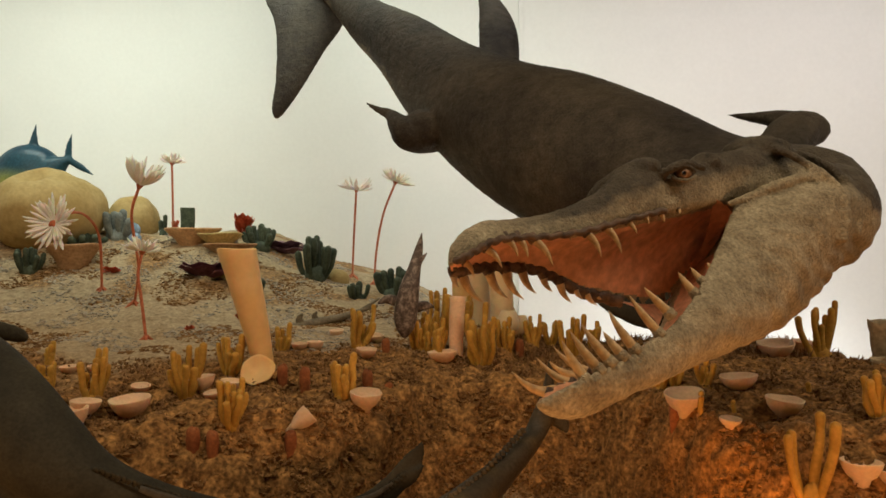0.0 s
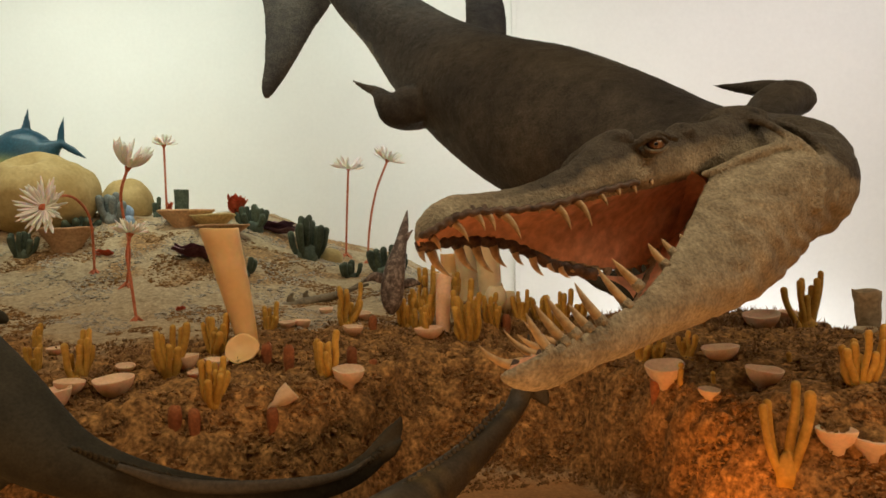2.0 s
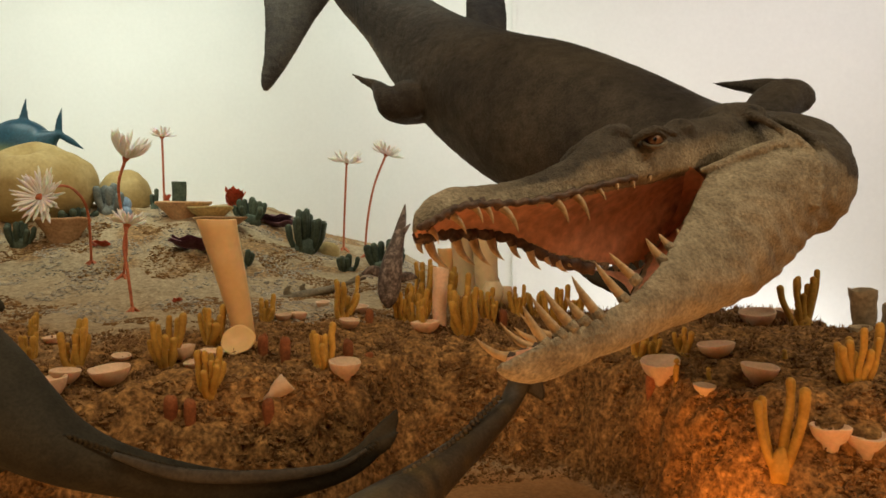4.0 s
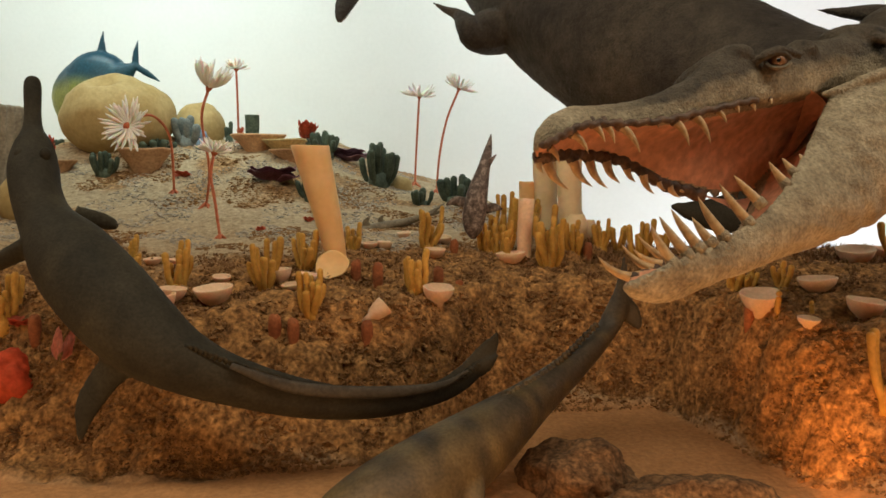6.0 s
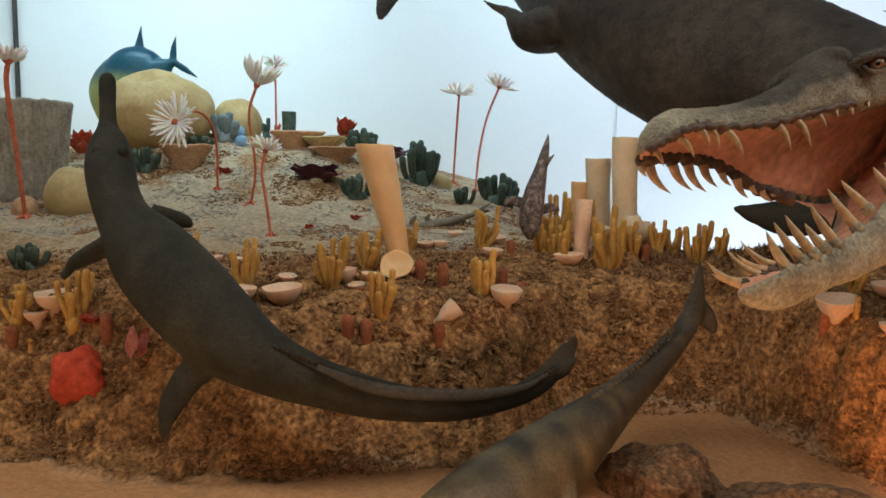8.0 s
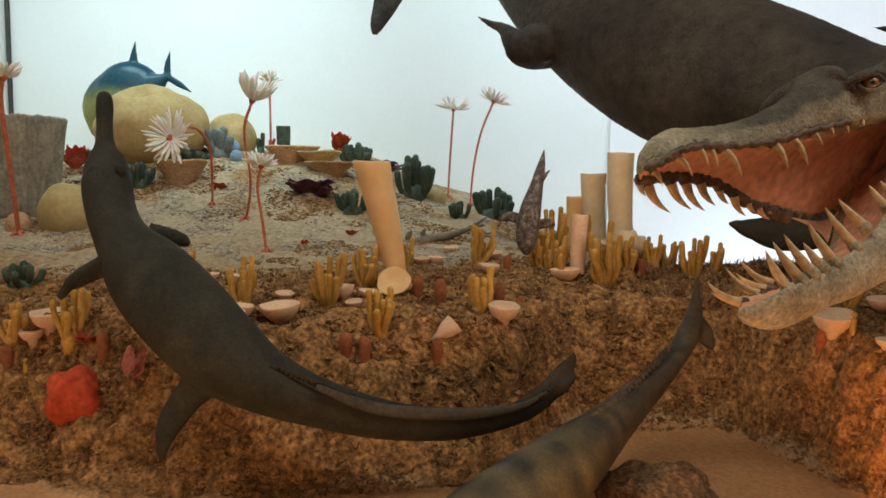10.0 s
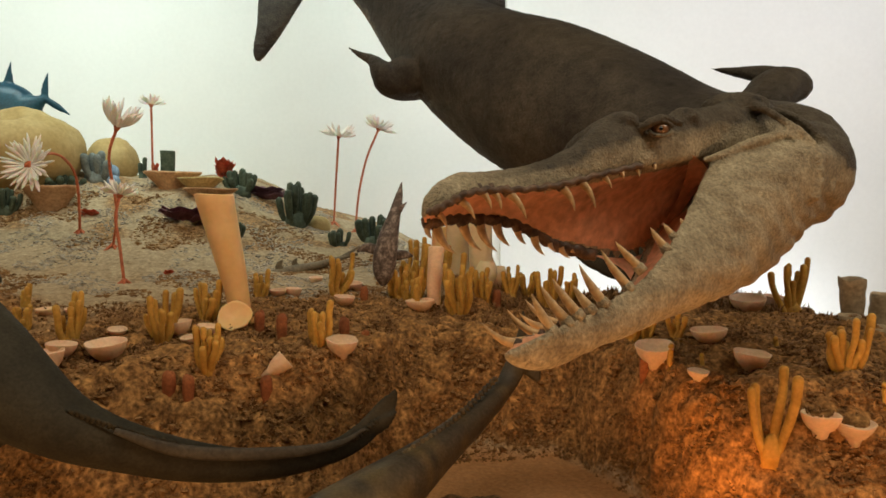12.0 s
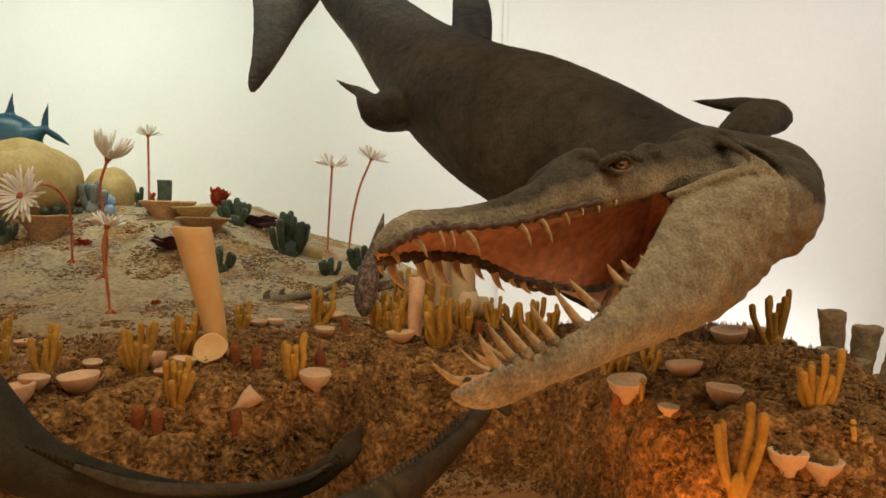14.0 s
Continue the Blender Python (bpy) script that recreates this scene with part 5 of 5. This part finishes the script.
LILY = "white feathery sea lily on a thin red stem"
sea_lily([on_ground((-0.826, 2.000, 1.372)), (-0.802, 1.970, 1.461), (-0.808, 1.940, 1.594), (-0.784, 1.928, 1.668)], 0.0036, 0.07, (0.1, 0.35, 0), 15, 0.9, LILY, 1)
sea_lily([on_ground((-0.939, 2.600, 1.589)), (-0.934, 2.580, 1.695), (-0.936, 2.579, 1.804)], 0.0036, 0.044, (0.05, 0.05, 0), 14, 1.15, LILY, 2)
sea_lily([on_ground((-0.309, 2.550, 1.407)), (-0.304, 2.540, 1.528), (-0.294, 2.530, 1.706)], 0.0036, 0.056, (0.05, 0.1, 0), 16, 1.2, LILY, 3)
sea_lily([on_ground((-0.231, 2.500, 1.383)), (-0.223, 2.510, 1.510), (-0.200, 2.515, 1.631), (-0.161, 2.520, 1.733)], 0.0036, 0.056, (0.0, 0.35, 0), 15, 1.2, LILY, 4)
sea_lily([on_ground((-0.958, 2.100, 1.472)), (-0.942, 2.050, 1.538), (-0.944, 1.980, 1.595), (-0.965, 1.930, 1.601), (-0.987, 1.900, 1.571)], 0.0036, 0.062, (1.35, -0.35, 0), 24, 1.3, "white star-shaped sea lily drooping on an arched red stem", 5)
sea_lily([on_ground((-0.682, 1.720, 1.306)), (-0.696, 1.730, 1.382), (-0.709, 1.740, 1.449), (-0.704, 1.750, 1.499)], 0.0036, 0.042, (-0.1, 0.15, 0), 18, 1.15, LILY, 6)
sea_lily([on_ground((-1.377, 1.850, 1.328)), (-1.359, 1.800, 1.479), (-1.350, 1.760, 1.643), (-1.338, 1.750, 1.702)], 0.006, 0.05, (0.0, 0.15, 0), 16, 1.1, LILY, 7)


# ---------------------------------------------------------------- rocks, shells and litter
def rock(name, x, y, size, mat, seed, label, z=None, detail=4, cat="rock"):
    bm = bmesh.new()
    bmesh.ops.create_icosphere(bm, subdivisions=detail, radius=1)
    for v in bm.verts:
        c = v.co.copy()
        s = 1 + 0.35 * noise.noise(c * 1.2 + Vector((seed, 0, 0))) + 0.12 * noise.noise(c * 4 + Vector((seed, 1, 0))) + 0.05 * noise.noise(c * 11)
        v.co = Vector((c.x * size[0], c.y * size[1], c.z * size[2])) * s
    for f in bm.faces:
        f.smooth = True
    ob = mesh_object(name, bm, mat)
    ob.location = (x, y, (ground(x, y) if z is None else z) + size[2] * 0.3)
    return tagged(ob, label, cat)


rock("red_rock", *(-0.775, 1.064), (0.042, 0.03, 0.044), M_LUMP, 3, "bright red-orange rough sponge lump at the bank foot", cat="sponge")
rock("boulder", *(0.09, 0.97), (0.075, 0.08, 0.05), M_ROCK, 7, "brown crusted boulder on the valley sand", detail=5)
rock("boulder", *(0.210, 0.860, 1.091)[:2], (0.11, 0.08, 0.05), M_ROCK, 11, "brown crusted boulder lit orange by the spot lamp", detail=5)


def clam(x, y, z):
    root = new("clam")
    root.matrix_basis = pose(x, y, z, 0, 15, 50)
    tagged(root, "small pinkish red ribbed clam standing open", "shell")
    for s in (-1, 1):
        bm = bmesh.new()
        rings = []
        for t in np.linspace(0.05, 1, 8):
            rings.append([Vector((s * (0.002 + 0.012 * math.sin(t * 2.2) * (1 - abs(a) * 0.4)), 0.024 * t * math.sin(a), 0.05 * t * math.cos(a) - 0.01)) * (1 + 0.04 * math.cos(a * 16)) for a in np.linspace(-1.2, 1.2, 21)])
        skin(bm, rings, 0, caps=False, closed=False)
        bmesh.ops.solidify(bm, geom=bm.faces[:], thickness=0.002)
        part("valve", bm, M_SHELL, root)


clam(-0.681, 1.055, 1.184)


def litter(name, count, region, sizes, mat, label, seed, flat=0.7, clump=0.0):
    """Many small uneven crumbs scattered on the ground, one mesh."""
    rng = random.Random(seed)
    verts, faces = [], []
    tries = 0
    while len(faces) < count * 8 and tries < count * 20:
        tries += 1
        x, y = rng.uniform(region[0], region[1]), rng.uniform(region[2], region[3])
        h, d = ground_base(x, y)
        if not (region[4] < d < region[5]):
            continue
        if y + border(x) > 1.66 and mat is M_CRUMB and not clump:
            continue
        if clump and noise.noise(Vector((x * 6, y * 6, seed))) < clump:
            continue
        if noise.noise(Vector((x * 9, y * 9, seed))) + rng.uniform(-0.5, 0.5) < -0.1:
            continue
        s = rng.uniform(*sizes) * (0.6 + 0.8 * rng.random() ** 2)
        z = ground(x, y)
        o = len(verts)
        rot = Euler((rng.uniform(0, 6), rng.uniform(0, 6), rng.uniform(0, 6))).to_matrix()
        for v in ((1, 0, 0), (-1, 0, 0), (0, 1, 0), (0, -1, 0), (0, 0, 1), (0, 0, -1)):
            q = rot @ (Vector(v) * s * rng.uniform(0.5, 1.3))
            verts.append((x + q.x, y + q.y, z + q.z * flat))
        for a, b, c in ((0, 2, 4), (2, 1, 4), (1, 3, 4), (3, 0, 4), (2, 0, 5), (1, 2, 5), (3, 1, 5), (0, 3, 5)):
            faces.append((o + a, o + b, o + c))
    me = bpy.data.meshes.new(name)
    me.from_pydata(verts, [], faces)
    me.materials.append(mat)
    return tagged(new(name, me), label, "litter", kind="stuff")


litter("crumbs", 34000, (-1.3, 1.1, 0.85, 1.85, -0.06, 0.75), (0.0015, 0.0045), M_CRUMB, "dense brown crumbly crust covering the bank", 1)
litter("crumbs", 16000, (-1.3, 1.1, 0.85, 1.5, -0.065, 0.085), (0.0015, 0.0038), M_CRUMB, "brown crumbly crust on the steep face of the bank", 9)
litter("crumbs", 7000, (-1.1, 0.95, 0.85, 1.6, -0.065, 0.3), (0.0035, 0.008), M_CRUMB, "coarse brown clods on the bank", 21)
litter("pebbles", 12000, (-1.8, 0.2, 1.55, 2.8, 0.4, 3), (0.002, 0.009), M_PEBBLE, "scattered shell grit and pebbles on the sandy slope", 2, 0.5, 0.03)
litter("dark_litter", 13000, (-1.7, 0.1, 1.5, 2.4, 0.4, 3), (0.002, 0.008), M_CRUMB, "scattered dark bits on the sandy slope", 5, 0.5, 0.1)


def turf(name, count, region, height, mat, label, seed):
    """Short branching tufts standing on the bank, one mesh."""
    rng = random.Random(seed)
    verts, faces = [], []
    made = 0
    while made < count:
        x, y = rng.uniform(region[0], region[1]), rng.uniform(region[2], region[3])
        h, d = ground_base(x, y)
        made += 1
        if d < -0.05 or y + border(x) > 1.66 + 0.15 * (x > 0.1) or noise.noise(Vector((x * 12, y * 12, seed))) + rng.uniform(-0.4, 0.4) < -0.05:
            continue
        z = ground(x, y) - 0.001
        for k in range(4):
            a, out = rng.uniform(0, 6.28), rng.uniform(0.2, 0.9)
            hh = height * rng.uniform(0.4, 1.0)
            w = 0.0011
            ux, uy = math.cos(a), math.sin(a)
            mid = (x + ux * hh * out * 0.4, y + uy * hh * out * 0.4, z + hh * 0.5)
            tip = (x + ux * hh * out, y + uy * hh * out, z + hh)
            o = len(verts)
            for (px, py, pz), r in (((x, y, z), w), (mid, w * 1.2)):
                verts.extend([(px - uy * r, py + ux * r, pz), (px + uy * r, py - ux * r, pz), (px + ux * r, py + uy * r, pz + r)])
            verts.append(tip)
            faces.extend([(o, o + 1, o + 4, o + 3), (o + 1, o + 2, o + 5, o + 4), (o + 2, o, o + 3, o + 5), (o + 3, o + 4, o + 6), (o + 4, o + 5, o + 6), (o + 5, o + 3, o + 6)])
    me = bpy.data.meshes.new(name)
    me.from_pydata(verts, [], faces)
    me.materials.append(mat)
    return tagged(new(name, me), label, "turf", kind="stuff")


turf("turf", 16000, (-1.1, 1.05, 0.75, 1.75), 0.009, M_TURF, "short brown branching turf over the bank", 3)
turf("turf", 1500, (0.1, 0.95, 1.45, 1.85), 0.022, M_TURF, "taller brown twiggy turf along the bank crest", 4)


def feather_star(x, y, z):
    root = new("feather_star")
    root.matrix_basis = pose(x, y, z)
    tagged(root, "straw-coloured feather star with thin drooping fronds", "feather star")
    rng = random.Random(8)
    for k in range(11):
        a, L = rng.uniform(2.2, 5.4), rng.uniform(0.05, 0.09)
        u = Vector((math.cos(a) * 0.8, -0.3, 0.3 + 0.5 * math.sin(a)))
        bm = bmesh.new()
        tube(bm, [(0, 0, -0.01, 0.0016, 0.0016), (*(u * L * 0.5 + Vector((0, 0, 0.012))), 0.0022, 0.0016), (*(u * L), 0.0008, 0.0008)], 6, 4, 0)
        part("frond", bm, M_OLIVE, root)


feather_star(*on_ground((-0.626, 2.200, 1.418)))
